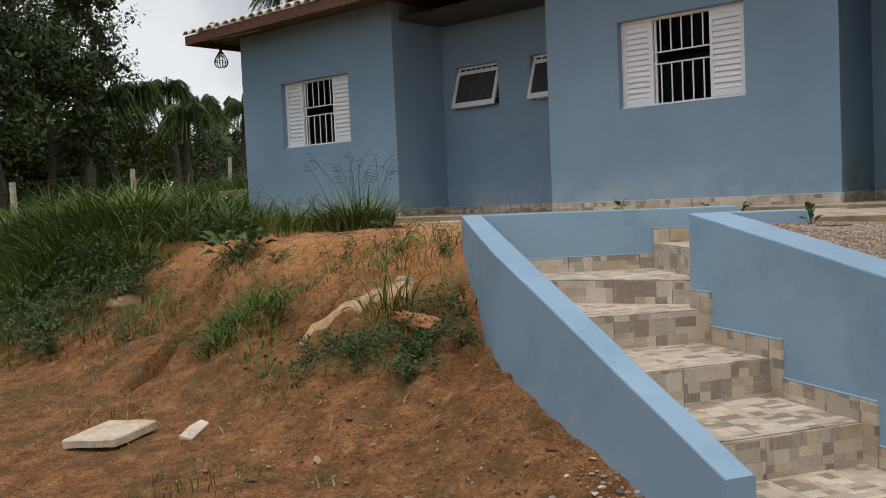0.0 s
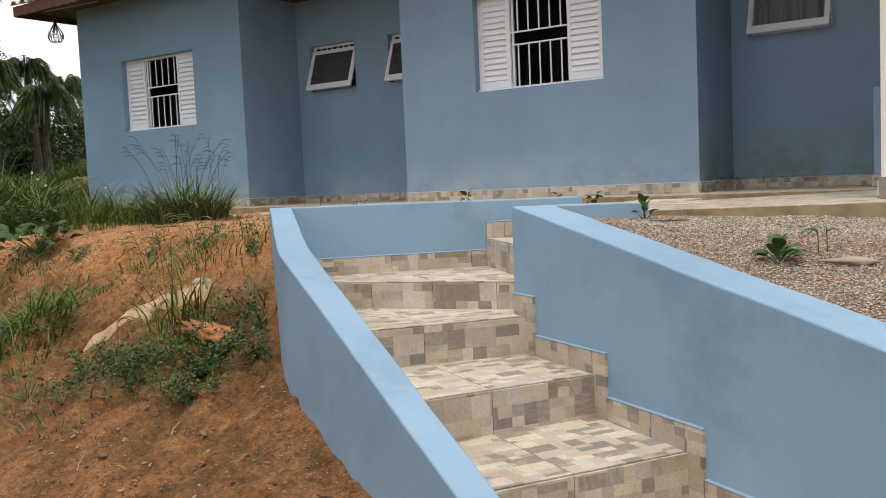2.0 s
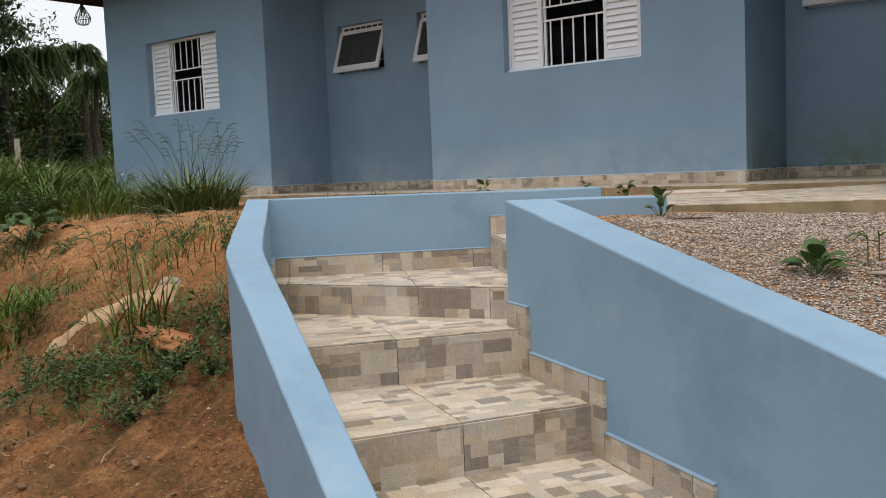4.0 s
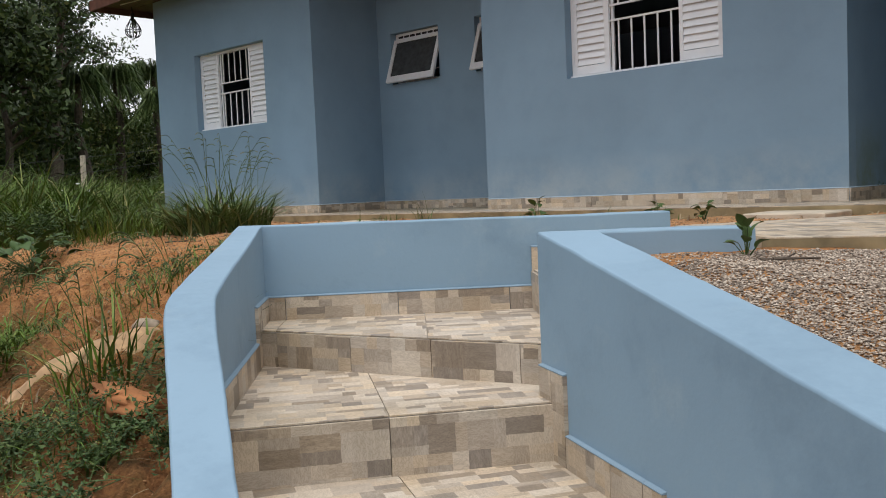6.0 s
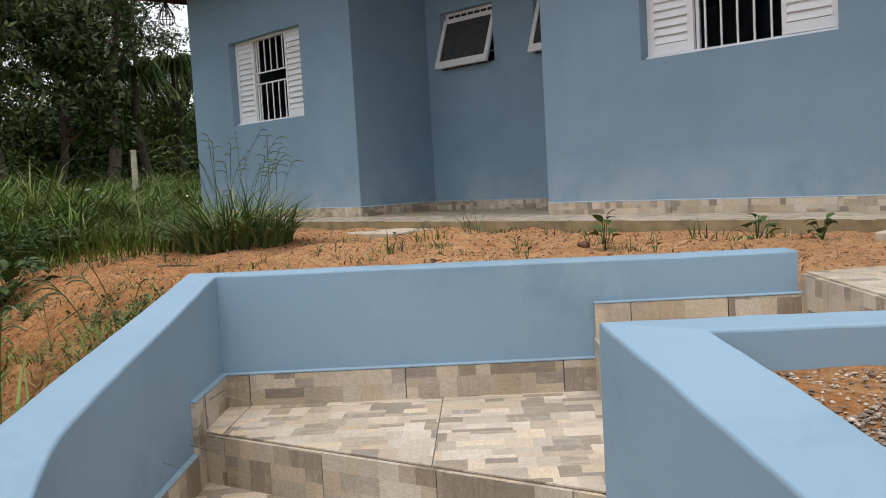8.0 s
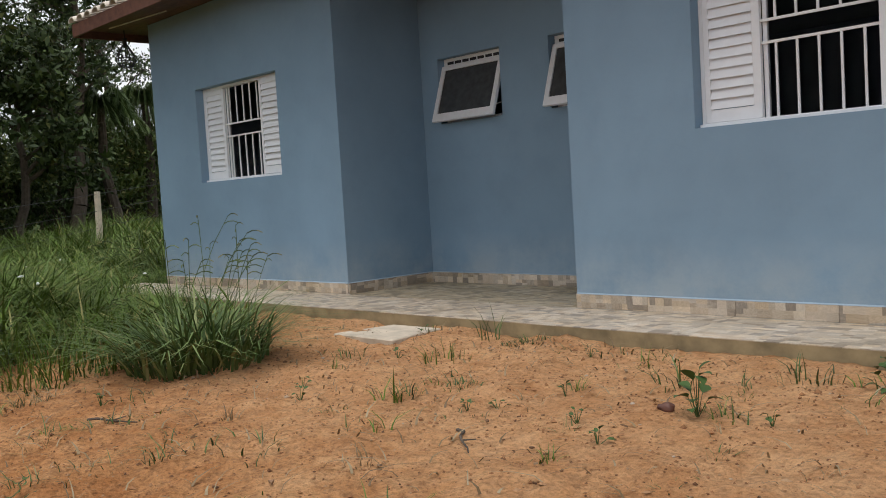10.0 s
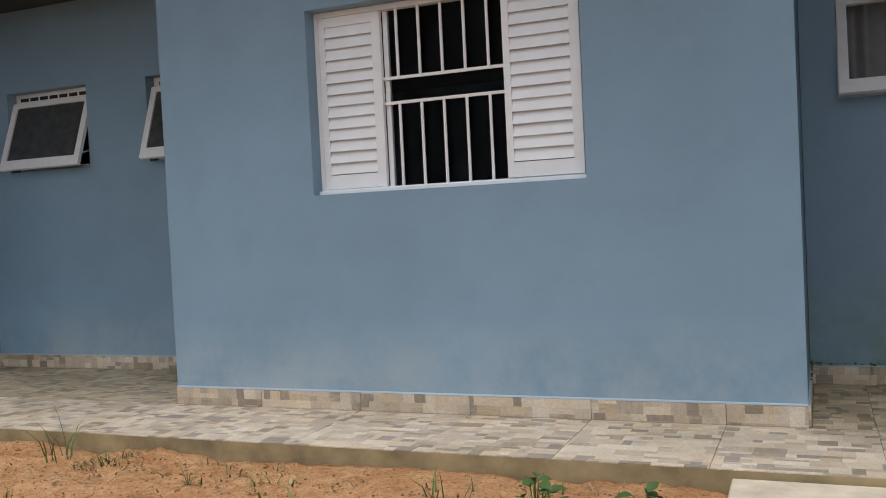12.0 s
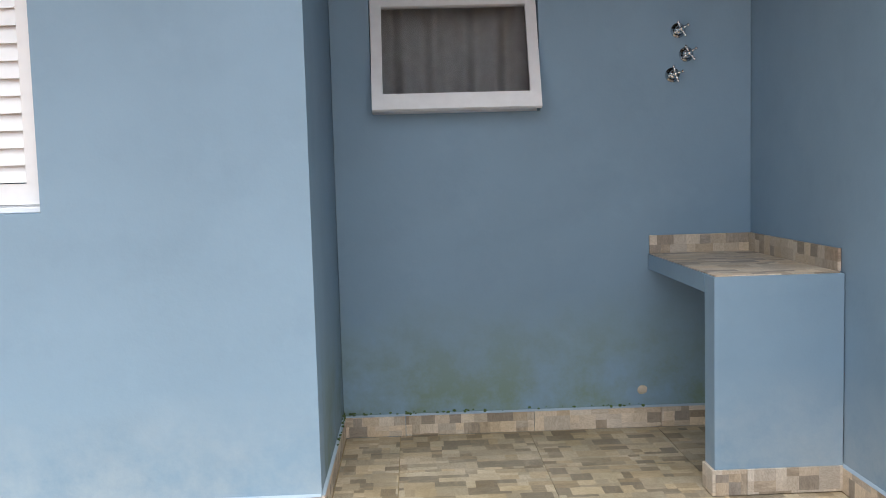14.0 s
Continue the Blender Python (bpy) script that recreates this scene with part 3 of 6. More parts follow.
def shuttered_window(name, hole, label):
    """A sliding steel window with louvred leaves at both sides and a barred opening between them."""
    a, b, c, d = hole
    y = 0.09
    w = tagged(new(name), label, "window", kind="structure")
    part("window_frame", boxes((a + 0.002, a + 0.026, y, 0.148, c, d - 0.002), (b - 0.022, b - 0.002, y + 0.004, 0.148, c, d - 0.002), (a + 0.026, b - 0.022, y, 0.148, d - 0.03, d - 0.002), (a + 0.026, b - 0.022, y, 0.148, c + 0.001, c + 0.028)), M_WHITE, w, "white steel window frame")
    part("window_sill", boxes((a + 0.003, b - 0.003, y - 0.035, y - 0.001, c + 0.001, c + 0.022), bevel=0.003), M_WHITE, w)
    wd = b - a
    xa, xb = a + 0.265 * wd, a + 0.722 * wd
    slatted(w, a + 0.027, xa, c + 0.03, d - 0.032, y + 0.002)
    slatted(w, xb, b - 0.023, c + 0.03, d - 0.032, y - 0.012)
    part("sash_stile", boxes((xa + 0.004, xa + 0.03, y + 0.035, y + 0.06, c + 0.03, d - 0.032)), M_WHITE, w)
    z1, z2 = c + 0.455, c + 0.585
    grille = part("grille", boxes((xa, xb + 0.003, y + 0.018, y + 0.03, z1, z1 + 0.016), (xa, xb + 0.003, y + 0.018, y + 0.03, z2, z2 + 0.016)), M_STEEL_WHITE, w, "white iron window grille")
    for i in range(5):
        x = xa + (xb - xa) * (i + 0.7) / 5.4
        for lo, hi in ((c + 0.028, z1), (z2 + 0.016, d - 0.03)):
            part("bar", boxes((x - 0.007, x + 0.007, y + 0.019, y + 0.029, lo, hi)), M_STEEL_WHITE, grille)
    p = part("pane", boxes((xa + 0.03, xb - 0.002, y + 0.046, y + 0.05, c + 0.03, d - 0.032)), M_GLASS, w)
    p.visible_shadow = False
    return w


shuttered_window("window_1", W_LEFT, "white louvred window with sliding shutters and barred opening")
shuttered_window("window_2", W_RIGHT, "white louvred window with sliding shutters and barred opening")


def top_hung(name, hole, curtain=False):
    """A small top-hung sash, pushed open at the bottom."""
    a, b, c, d = hole
    y = REC
    w = tagged(new(name), "small white top-hung window pushed open at the bottom", "window", kind="structure")
    f = 0.03
    part("window_frame", boxes((a + 0.001, a + f, y + 0.09, y + 0.148, c + 0.001, d - 0.001), (b - f, b - 0.001, y + 0.09, y + 0.148, c + 0.001, d - 0.001), (a + f, b - f, y + 0.09, y + 0.148, d - 0.075, d - 0.001), (a + f, b - f, y + 0.09, y + 0.148, c + 0.001, c + f)), M_ALU, w, "white aluminium frame")
    part("vent_slot", boxes(*[(a + f + 0.02 + i * (b - a - 0.1) / 7, a + f + 0.02 + (i + 0.82) * (b - a - 0.1) / 7, y + 0.087, y + 0.0895, d - 0.058, d - 0.032) for i in range(7)]), M_BLACK, w, "dark vent slots")
    sash = new("sash")
    sash.parent = w
    hgt, s = (d - 0.082 - c - 0.005) / 0.946, 0.05
    width = b - a - 0.012
    sash.matrix_world = pose(a + 0.006, y + 0.083, d - 0.082, -19, 0, 0)
    rails = part("sash_frame", boxes((0, s, -0.028, 0, -hgt, 0), (width - s, width, -0.028, 0, -hgt, 0), (s, width - s, -0.028, 0, -0.04, 0), (s, width - s, -0.028, 0, -hgt, -hgt + 0.075)), M_ALU, w, "white aluminium sash")
    rails.matrix_world = sash.matrix_world.copy()
    pane = part("pane", boxes((s - 0.004, width - s + 0.004, -0.016, -0.011, -hgt + 0.07, -0.036)), M_GLASS if curtain else M_FROST, w)
    pane.matrix_world = sash.matrix_world.copy()
    pane.visible_shadow = False
    bpy.data.objects.remove(sash)
    for x in (a + 0.014, b - 0.018):
        bm = bmesh.new()
        tube(bm, (x, y + 0.088, c + 0.14), (x, y - 0.06, c + 0.10), 0.005, sides=6)
        part("stay", bm, M_ALU, w)
    if not curtain:
        return
    bm = bmesh.new()
    cols = 90
    rows = [[], []]
    for i in range(cols + 1):
        u = i / cols
        x = a - 0.05 + (b - a + 0.1) * u
        k = 0.03 * math.cos(u * math.tau * 6.2) + 0.008 * math.cos(u * 71)
        rows[0].append(bm.verts.new((x, y + 0.24 + k, c - 0.25)))
        rows[1].append(bm.verts.new((x, y + 0.24 + k * 0.7, d + 0.08)))
    for i in range(cols):
        bm.faces.new((rows[0][i], rows[0][i + 1], rows[1][i + 1], rows[1][i]))
    cur = part("curtain", bm, M_CURTAIN, w, "grey cloth curtain in soft folds", True)


top_hung("window_3", B1)
top_hung("window_4", B2)
top_hung("window_5", B3, True)

# ---- stair walls ----
def parapet(name, face, heights, outer, label, soft=()):
    """A plastered wall along a path: hand-trowelled top with rounded, slightly wavering arrises; soft corners are eased."""
    knots = [Vector((*p, *q, z)) for p, q, z in zip(face, outer, heights)]
    line = [knots[0]]
    for i in range(1, len(knots)):
        a, b = knots[i - 1], knots[i]
        run = math.hypot(b[0] - a[0], b[1] - a[1])
        ease = 0.13 / run
        lo = ease if i - 1 in soft else 0.0
        hi = 1 - ease if i in soft else 1.0
        n = max(2, int(run * (hi - lo) / 0.06))
        line += [a.lerp(b, lo + (hi - lo) * k / n) for k in range(0 if lo else 1, n + 1)]
        if i in soft:
            c = knots[i + 1]
            p, q = a.lerp(b, hi), b.lerp(c, 0.13 / math.hypot(c[0] - b[0], c[1] - b[1]))
            line += [p.lerp(b, k / 6).lerp(b.lerp(q, k / 6), k / 6) for k in range(1, 6)]
    bm = bmesh.new()
    rings, s = [], 0.0
    for i, w in enumerate(line):
        if i:
            s += math.hypot(w[0] - line[i - 1][0], w[1] - line[i - 1][1])
        f, o, z = Vector((w[0], w[1])), Vector((w[2], w[3])), w[4]
        d = (o - f).normalized()
        wave = [0.004 * noise.noise((s * 2.3, k * 9.1, z)) + 0.0025 * noise.noise((s * 9, k * 5.3, 2.0)) for k in range(3)]
        z += wave[0]
        f2, o2 = f + d * wave[1], o + d * wave[2]
        prof = [(f, -1.5), (f, z - 0.12), (f2, z - 0.008), (f2 + d * 0.002, z - 0.003), (f2 + d * 0.007, z), (o2 - d * 0.007, z), (o2 - d * 0.002, z - 0.003), (o2, z - 0.008), (o, z - 0.12), (o, -1.5)]
        rings.append([bm.verts.new((p.x, p.y, h)) for p, h in prof])
    m = len(rings[0])
    for a, b in zip(rings, rings[1:]):
        for k in range(m):
            q = bm.faces.new((a[k], a[(k + 1) % m], b[(k + 1) % m], b[k]))
            q.smooth = k in (2, 3, 5, 6)
    bm.faces.new(rings[0][::-1])
    bm.faces.new(rings[-1])
    bmesh.ops.recalc_face_normals(bm, faces=bm.faces[:])
    return tagged(part(name, bm, M_PARAPET), label, "wall", kind="structure")


parapet("wall_stair_1", CAP_L[::-1], CAP_LZ[::-1], OUT_L[::-1], "low blue painted parapet wall that follows the stair", (1,))
parapet("wall_stair_2", CAP_R, CAP_RZ, OUT_R, "low blue painted retaining wall between stair and gravel bed")


# ---- tiled surfaces ----
JOINT = 0.0028


def tile_piece(parent, poly, z, thick, mat, turn=0.0, name="tile"):
    bm = prism(poly, z - thick, z, 0.0)
    me = bpy.data.meshes.new(name)
    bm.to_mesh(me)
    bm.free()
    me.materials.append(mat)
    uv_plane(me, Vector((math.cos(turn), math.sin(turn), 0)), Vector((-math.sin(turn), math.cos(turn), 0)))
    ob = new(name, me)
    ob.parent = parent
    return ob


def tile_floor(parent, poly, z, origin, angle, size=TILE, thick=0.0045, mat=None, deep=0.0):
    """Lays square tiles over a convex polygon, each an object of its own."""
    if area(poly) < 0:
        poly = poly[::-1]
    ca, sa = math.cos(radians(angle)), math.sin(radians(angle))
    deep = deep or size
    us = [(p[0] - origin[0]) * ca + (p[1] - origin[1]) * sa for p in poly]
    vs = [-(p[0] - origin[0]) * sa + (p[1] - origin[1]) * ca for p in poly]
    for i in range(math.floor(min(us) / size), math.ceil(max(us) / size)):
        for j in range(math.floor(min(vs) / deep), math.ceil(max(vs) / deep)):
            o = origin[0] * ca + origin[1] * sa
            q = -origin[0] * sa + origin[1] * ca
            c = clip(poly, ca, sa, o + (i + 1) * size - JOINT / 2)
            c = clip(c, -ca, -sa, -(o + i * size + JOINT / 2)) if c else c
            c = clip(c, -sa, ca, q + (j + 1) * deep - JOINT / 2) if c else c
            c = clip(c, sa, -ca, -(q + j * deep + JOINT / 2)) if c else c
            if len(c) > 2 and area(c) > 0.0015:
                tile_piece(parent, c, z + random.uniform(-0.0006, 0.0006), thick, mat or M_TILE, radians(angle))


def strip(parent, a, b, z0, z1, name="tile", thick=0.012, size=TILE, start=0.0, bead=None, mat=None):
    """Upright tiles along the line a-b from z0 to z1 (each may differ at the two ends); they stand proud to the right of a-b."""
    a, b = Vector(a), Vector(b)
    length = (b - a).length
    d = (b - a) / length
    n = Vector((d.y, -d.x))
    za = z0 if isinstance(z0, tuple) else (z0, z0)
    zb = z1 if isinstance(z1, tuple) else (z1, z1)
    u = -start
    while u < length:
        u0, u1 = max(0.0, u) + JOINT / 2, min(length, u + size) - JOINT / 2
        u += size
        if u1 - u0 < 0.01:
            continue
        bm = bmesh.new()
        vs = box(bm, u0, u1, 0.0, thick, 0, 1)
        for v in vs:
            k = v.co.x / length
            lo, hi = za[0] + (za[1] - za[0]) * k, zb[0] + (zb[1] - zb[0]) * k
            z = lo if v.co.z < 0.5 else hi
            q = a + d * v.co.x + n * v.co.y
            v.co = (q.x, q.y, z)
        bm.normal_update()
        bmesh.ops.recalc_face_normals(bm, faces=bm.faces[:])
        me = bpy.data.meshes.new(name)
        bm.to_mesh(me)
        bm.free()
        me.materials.append(mat or M_TILE_SKIRT)
        uv_plane(me, Vector((d.x, d.y, 0)), Vector((0, 0, 1)))
        ob = new(name, me)
        ob.parent = parent
    if bead is not None:
        bm = bmesh.new()
        vs = box(bm, 0.0, length, -0.001, thick * 1.05, 0, 1)
        for v in vs:
            k = v.co.x / length
            q = a + d * v.co.x + n * v.co.y
            v.co = (q.x, q.y, zb[0] + (zb[1] - zb[0]) * k + (0.0015 if v.co.z < 0.5 else 0.009 - 0.3 * max(0.0, v.co.y)))
        bmesh.ops.recalc_face_normals(bm, faces=bm.faces[:])
        part("bead", bm, bead, parent)


def flat(name, poly, lo, hi, mat, label, category, kind="structure"):
    if area(poly) < 0:
        poly = poly[::-1]
    return tagged(part(name, prism(poly, lo, hi), mat), label, category, kind=kind)

# ---- pavement, walkway and stair ----
TH = 0.005
PATCH = "beige and grey patchwork ceramic tiles"
WALK = [(3.685, -3.085), (4.43, -3.83), (5.55, -3.42), (X4, -2.93), (X4, PAVE - 0.004), (5.34, PAVE - 0.004)]
pave = flat("pavement", [(-6.55, PAVE), (X4 - 0.002, PAVE), (X4 - 0.002, -0.001), (-6.55, -0.001)], -0.28, -TH, M_OLD_CONCRETE, "tiled pavement along the house on a stained concrete edge", "pavement")
rec1 = flat("pavement_recess_1", [(X1 + 0.002, 0.001), (X2 - 0.002, 0.001), (X2 - 0.002, REC - 0.002), (X1 + 0.002, REC - 0.002)], -0.28, -TH, M_OLD_CONCRETE, PATCH + " in a house recess", "pavement")
rec2 = flat("pavement_recess_2", [(X3 + 0.002, 0.001), (X4 - 0.002, 0.001), (X4 - 0.002, REC - 0.002), (X3 + 0.002, REC - 0.002)], -0.28, -TH, M_OLD_CONCRETE, PATCH + " in the laundry recess", "pavement")
walkway = flat("walkway", WALK, -0.30, 0.003 - TH, M_OLD_CONCRETE, "tiled walkway from the stair head to the house", "walkway")


stair = thing("staircase", "outdoor winding stair covered with beige and grey patchwork tiles", "stairs", kind="structure")
n1a, n1b = Vector((2.58, -4.586)), Vector((3.935, -4.235))
n2a, n2b = Vector((3.345, -5.30)), Vector((3.985, -4.452))
RUN = D * 0.612
n3b = Vector((4.493, -4.752))
n3a = n3b - N * 1.03
n4b, n4a = n3b + RUN, n3a + RUN
n5b, n5a = n4b + RUN, n4a + RUN
l2a, l2b = Vector((3.228, -3.542)), Vector((3.945, -4.259))
wka, wkb = Vector((3.685, -3.085)), Vector((4.40, -3.80))
low = -1.45
mid2, mid3, mid4, mid5 = [(a + b) / 2 for a, b in ((n2a, n2b), (n3a, n3b), (n4a, n4b), (n5a, n5b))]
treads = [
    ([wka, l2a, l2b, wkb], -0.165, 45, l2a),
    ([l2a, Vector((2.38, -4.39)), n1a, n1b, l2b], STEP[0], 45, Vector((2.904, -3.92))),
    ([n1b, n1a, Vector((3.305, -5.25)), n2a, n2b, Vector((3.90, -4.395))], STEP[1], 53, mid2),
    ([n2b, n2a, n3a, n3b], STEP[2], 59, mid3),
    ([n3b, n3a, n4a, n4b], STEP[3], 59, mid4),
    ([n4b, n4a, n5a, n5b], STEP[4], 59, mid5),
]
for poly, z, turn, origin in treads:
    poly = [tuple(p) for p in poly]
    if area(poly) < 0:
        poly = poly[::-1]
    part("step", prism(poly, low, z - TH - 0.001), M_GROUT, stair)
    away = Vector((math.sin(radians(turn)), -math.cos(radians(turn))))
    tile_floor(stair, poly, z, tuple(origin + away * 0.02), turn, TILE, deep=1.1)
for a, b, lo, hi, size, start in ((wka, wkb, -0.165, 0.0, 0.36, 0.14), (l2a, l2b, STEP[0], -0.165 - TH, 0.36, 0.14), (n1a, n1b, STEP[1], STEP[0] - TH, 0.36, 0.25), (n2a, n2b, STEP[2], STEP[1] - TH, 0.53, 0.0), (n3a, n3b, STEP[3], STEP[2] - TH, 0.515, 0.0), (n4a, n4b, STEP[4], STEP[3] - TH, 0.515, 0.0), (n5a, n5b, GROUND - 0.05, STEP[4] - TH, 0.515, 0.0)):
    strip(stair, tuple(a), tuple(b), lo, hi - 0.002, "riser_tile", 0.012, size, start)

# skirting that climbs with the stair
SK = 0.10


def on_right(s):
    p = P0 + D * s
    k = (p.x - CAP_R[1][0]) / (CAP_R[2][0] - CAP_R[1][0])
    return (p.x, CAP_R[1][1] + k * (CAP_R[2][1] - CAP_R[1][1]))


def sk_right(s0, s1, lo, hi):
    strip(stair, on_right(s0), on_right(s1), lo, hi, "skirting_tile", 0.014, 0.3, bead=M_BEAD)


s2, s3, s4, s5 = [(p - P0).dot(D) for p in (n2b, n3b, n4b, n5b)]
W = 0.105
sk_right(0.005, s2 + 0.004, STEP[1], STEP[1] + SK)
for s, up, down in ((s2, STEP[1], STEP[2]), (s3, STEP[2], STEP[3]), (s4, STEP[3], STEP[4]), (s5, STEP[4], GROUND)):
    sk_right(s + 0.006, s + W, down, up + SK)
    if down != GROUND:
        nxt = {s2: s3, s3: s4, s4: s5}[s]
        sk_right(s + W + 0.003, nxt + 0.004, down, down + SK)


def on_back(x):
    return (x, CAP_L[1][1] + (x - CAP_L[1][0]))


def sk_back(x0, x1, lo, hi, start=0.0):
    strip(stair, on_back(x0), on_back(x1), lo, hi, "skirting_tile", 0.014, 0.5, start, M_BEAD)


sk_back(2.385, 3.222, STEP[0], STEP[0] + SK, 0.42)
sk_back(3.222, 3.302, STEP[0], -0.165 + SK)
sk_back(3.302, 3.685, -0.165, -0.165 + SK, 0.2)
# along the upper left wall
ul0, ul1 = Vector(CAP_L[2]), Vector(CAP_L[1])
strip(stair, tuple(ul0), tuple(ul0.lerp(ul1, 0.70)), STEP[1], STEP[1] + SK, "skirting_tile", 0.014, 0.3, bead=M_BEAD)
strip(stair, tuple(ul0.lerp(ul1, 0.703)), tuple(ul0.lerp(ul1, 0.78)), STEP[1], STEP[0] + SK, "skirting_tile", 0.014, 0.3, bead=M_BEAD)
strip(stair, tuple(ul0.lerp(ul1, 0.783)), tuple(ul1), STEP[0], STEP[0] + SK, "skirting_tile", 0.014, 0.3, bead=M_BEAD)
ll1 = Vector(CAP_L[3])
ld = (ll1 - ul0).normalized()
for na, up, down, nb in ((n2a, STEP[1], STEP[2], n3a), (n3a, STEP[2], STEP[3], n4a), (n4a, STEP[3], STEP[4], n5a)):
    sa, sb = (na - ul0).dot(ld), min((nb - ul0).dot(ld), (ll1 - ul0).length)
    strip(stair, tuple(ul0 + ld * sb), tuple(ul0 + ld * (sa + W)), down, down + SK, "skirting_tile", 0.014, 0.3, bead=M_BEAD)
    strip(stair, tuple(ul0 + ld * (sa + W)), tuple(ul0 + ld * (sa + 0.005)), down, up + SK, "skirting_tile", 0.014, 0.3, bead=M_BEAD)

# pavement tiles
tile_floor(pave, [(-6.545, PAVE + 0.002), (X4 - 0.016, PAVE + 0.002), (X4 - 0.016, -0.016), (-6.545, -0.016)], 0.0, (1.194, PAVE), 0)
tile_floor(rec1, [(X1 + 0.016, -0.012), (X2 - 0.016, -0.012), (X2 - 0.016, REC - 0.016), (X1 + 0.016, REC - 0.016)], 0.0, (1.194, PAVE), 0, mat=M_TILE_RECESS_SHADE)
tile_floor(rec2, [(X3 + 0.016, -0.012), (X4 - 0.016, -0.012), (X4 - 0.016, REC - 0.016), (X3 + 0.016, REC - 0.016)], 0.0, (3.66, PAVE), 0, mat=M_TILE_RECESS_SHADE)
tile_floor(walkway, WALK[:4], 0.003, WALK[0], -45)
tile_floor(walkway, [WALK[0], WALK[3], WALK[4], WALK[5]], 0.003, WALK[0], -45)

# skirting of the house
base = thing("baseboard", "skirting of beige and grey patchwork tile at the wall foot", "baseboard", kind="structure")
for a, b, st in (((X0, 0), (X1, 0), 0.3), ((X1, 0), (X1, REC), 0.1), ((X1, REC), (X2, REC), 0.2), ((X2, REC), (X2, 0), 0.0), ((X2, 0), (X3, 0), TILE - 0.577), ((X3, 0), (X3, REC), 0.0), ((X3, REC), (X4, REC), 0.32), ((X4, REC), (X4, YN), 0.3), ((X4, YN), (X4 + 1.4, YN), 0.0)):
    strip(base, a, b, 0.0, 0.095 if a[1] != YN else 0.12, "skirting_tile", 0.011, TILE, st, mat=M_TILE)
lip_mat = paint("blue_skirting_lip", (0.36, 0.45, 0.53), (0.4, 0.45, 0.48))
for i, (a, b) in enumerate((((X0, 0), (X1, 0)), ((X1, 0), (X1, REC)), ((X1, REC), (X2, REC)), ((X2, 0), (X3, 0)), ((X3, 0), (X3, REC)), ((X3, REC), (X4, REC)), ((X4, REC), (X4, YN)))):
    a, b = Vector(a), Vector(b)
    d = (b - a).normalized()
    n = Vector((d.y, -d.x))
    bm = bmesh.new()
    k = (b - a).length
    m = Matrix(((d.x, n.x, 0, a.x), (d.y, n.y, 0, a.y), (0, 0, 1, 0), (0, 0, 0, 1)))
    vs = box(bm, 0.002, k - 0.002, 0, 0.012, 0.0965, 0.104)
    for v in vs:
        if v.co.z > 0.1 and v.co.y > 0.005:
            v.co.y = 0.003
    bmesh.ops.transform(bm, matrix=m, verts=vs)
    bmesh.ops.recalc_face_normals(bm, faces=bm.faces[:])
    part("lip", bm, lip_mat, base, "painted mortar bead")

# ---- laundry bench and taps ----
def build_bench():
    b = thing("laundry_bench", "blue masonry laundry bench with a patchwork tile top", "bench")
    x0, x1, y0, y1, z = 4.862, X4 - 0.004, 0.10, REC - 0.004, 0.84
    part("slab", boxes((x0, x1, y0 + 0.115, y1, z - 0.075, z - 0.0052)), M_WALL, b)
    part("support", boxes((x0, x1, y0, y0 + 0.112, 0.002, z - 0.0052), bevel=0.002), M_WALL, b, "blue painted masonry support")
    tile_floor(b, [(x0 + 0.006, y0 + 0.004), (x1 - 0.016, y0 + 0.004), (x1 - 0.016, y1 - 0.016), (x0 + 0.006, y1 - 0.016)], z, (x0, y0), 0, 0.5)
    strip(b, (x0 + 0.004, y1), (x1, y1), z, z + 0.085, "splash_tile", 0.014, 0.5)
    strip(b, (x1, y1 - 0.014), (x1, y0 + 0.03), z, z + 0.085, "splash_tile", 0.014, 0.5)
    strip(b, (x0, y0), (x1, y0), 0.004, 0.10, "skirting_tile", 0.012, 0.42, 0.3)
    strip(b, (x0, y0 + 0.11), (x0, y0 - 0.012), 0.004, 0.10, "skirting_tile", 0.012, 0.42)


build_bench()


def build_tap(x, z, turn):
    t = thing("tap", "chrome wall valve with a four-spoke cross handle", "tap", (x, REC, z), "taps above the bench")
    bm = bmesh.new()
    for y0, y1, r0, r1 in ((0.0, -0.006, 0.034, 0.034), (-0.006, -0.03, 0.026, 0.015), (-0.03, -0.055, 0.012, 0.012)):
        tube(bm, (0, y0, 0), (0, y1, 0), r0, r1, 18)
    part("rosette", bm, M_CHROME, t, "", True)
    bm = bmesh.new()
    tube(bm, (0, -0.05, 0), (0, -0.07, 0), 0.013, 0.01, 12)
    for i in range(4):
        a = turn + i * math.pi / 2
        c, s = math.cos(a), math.sin(a)
        tube(bm, (0.008 * c, -0.06, 0.008 * s), (0.032 * c, -0.063, 0.032 * s), 0.005, 0.006, 8)
        bmesh.ops.create_icosphere(bm, subdivisions=1, radius=0.0085, matrix=Matrix.Translation((0.034 * c, -0.063, 0.034 * s)))
    part("handle", bm, M_CHROME, t, "", True)


for x, z, a in ((5.012, 1.878, 0.5), (5.05, 1.768, 0.6), (4.984, 1.674, 0.3)):
    build_tap(x, z, a)

bm = bmesh.new()
bmesh.ops.create_icosphere(bm, subdivisions=2, radius=0.024, matrix=Matrix.Translation((4.83, REC, 0.18)) @ Matrix.Diagonal((1, 0.2, 1, 1)))
for v in bm.verts:
    v.co += v.normal * 0.006 * noise.noise(v.co * 60)
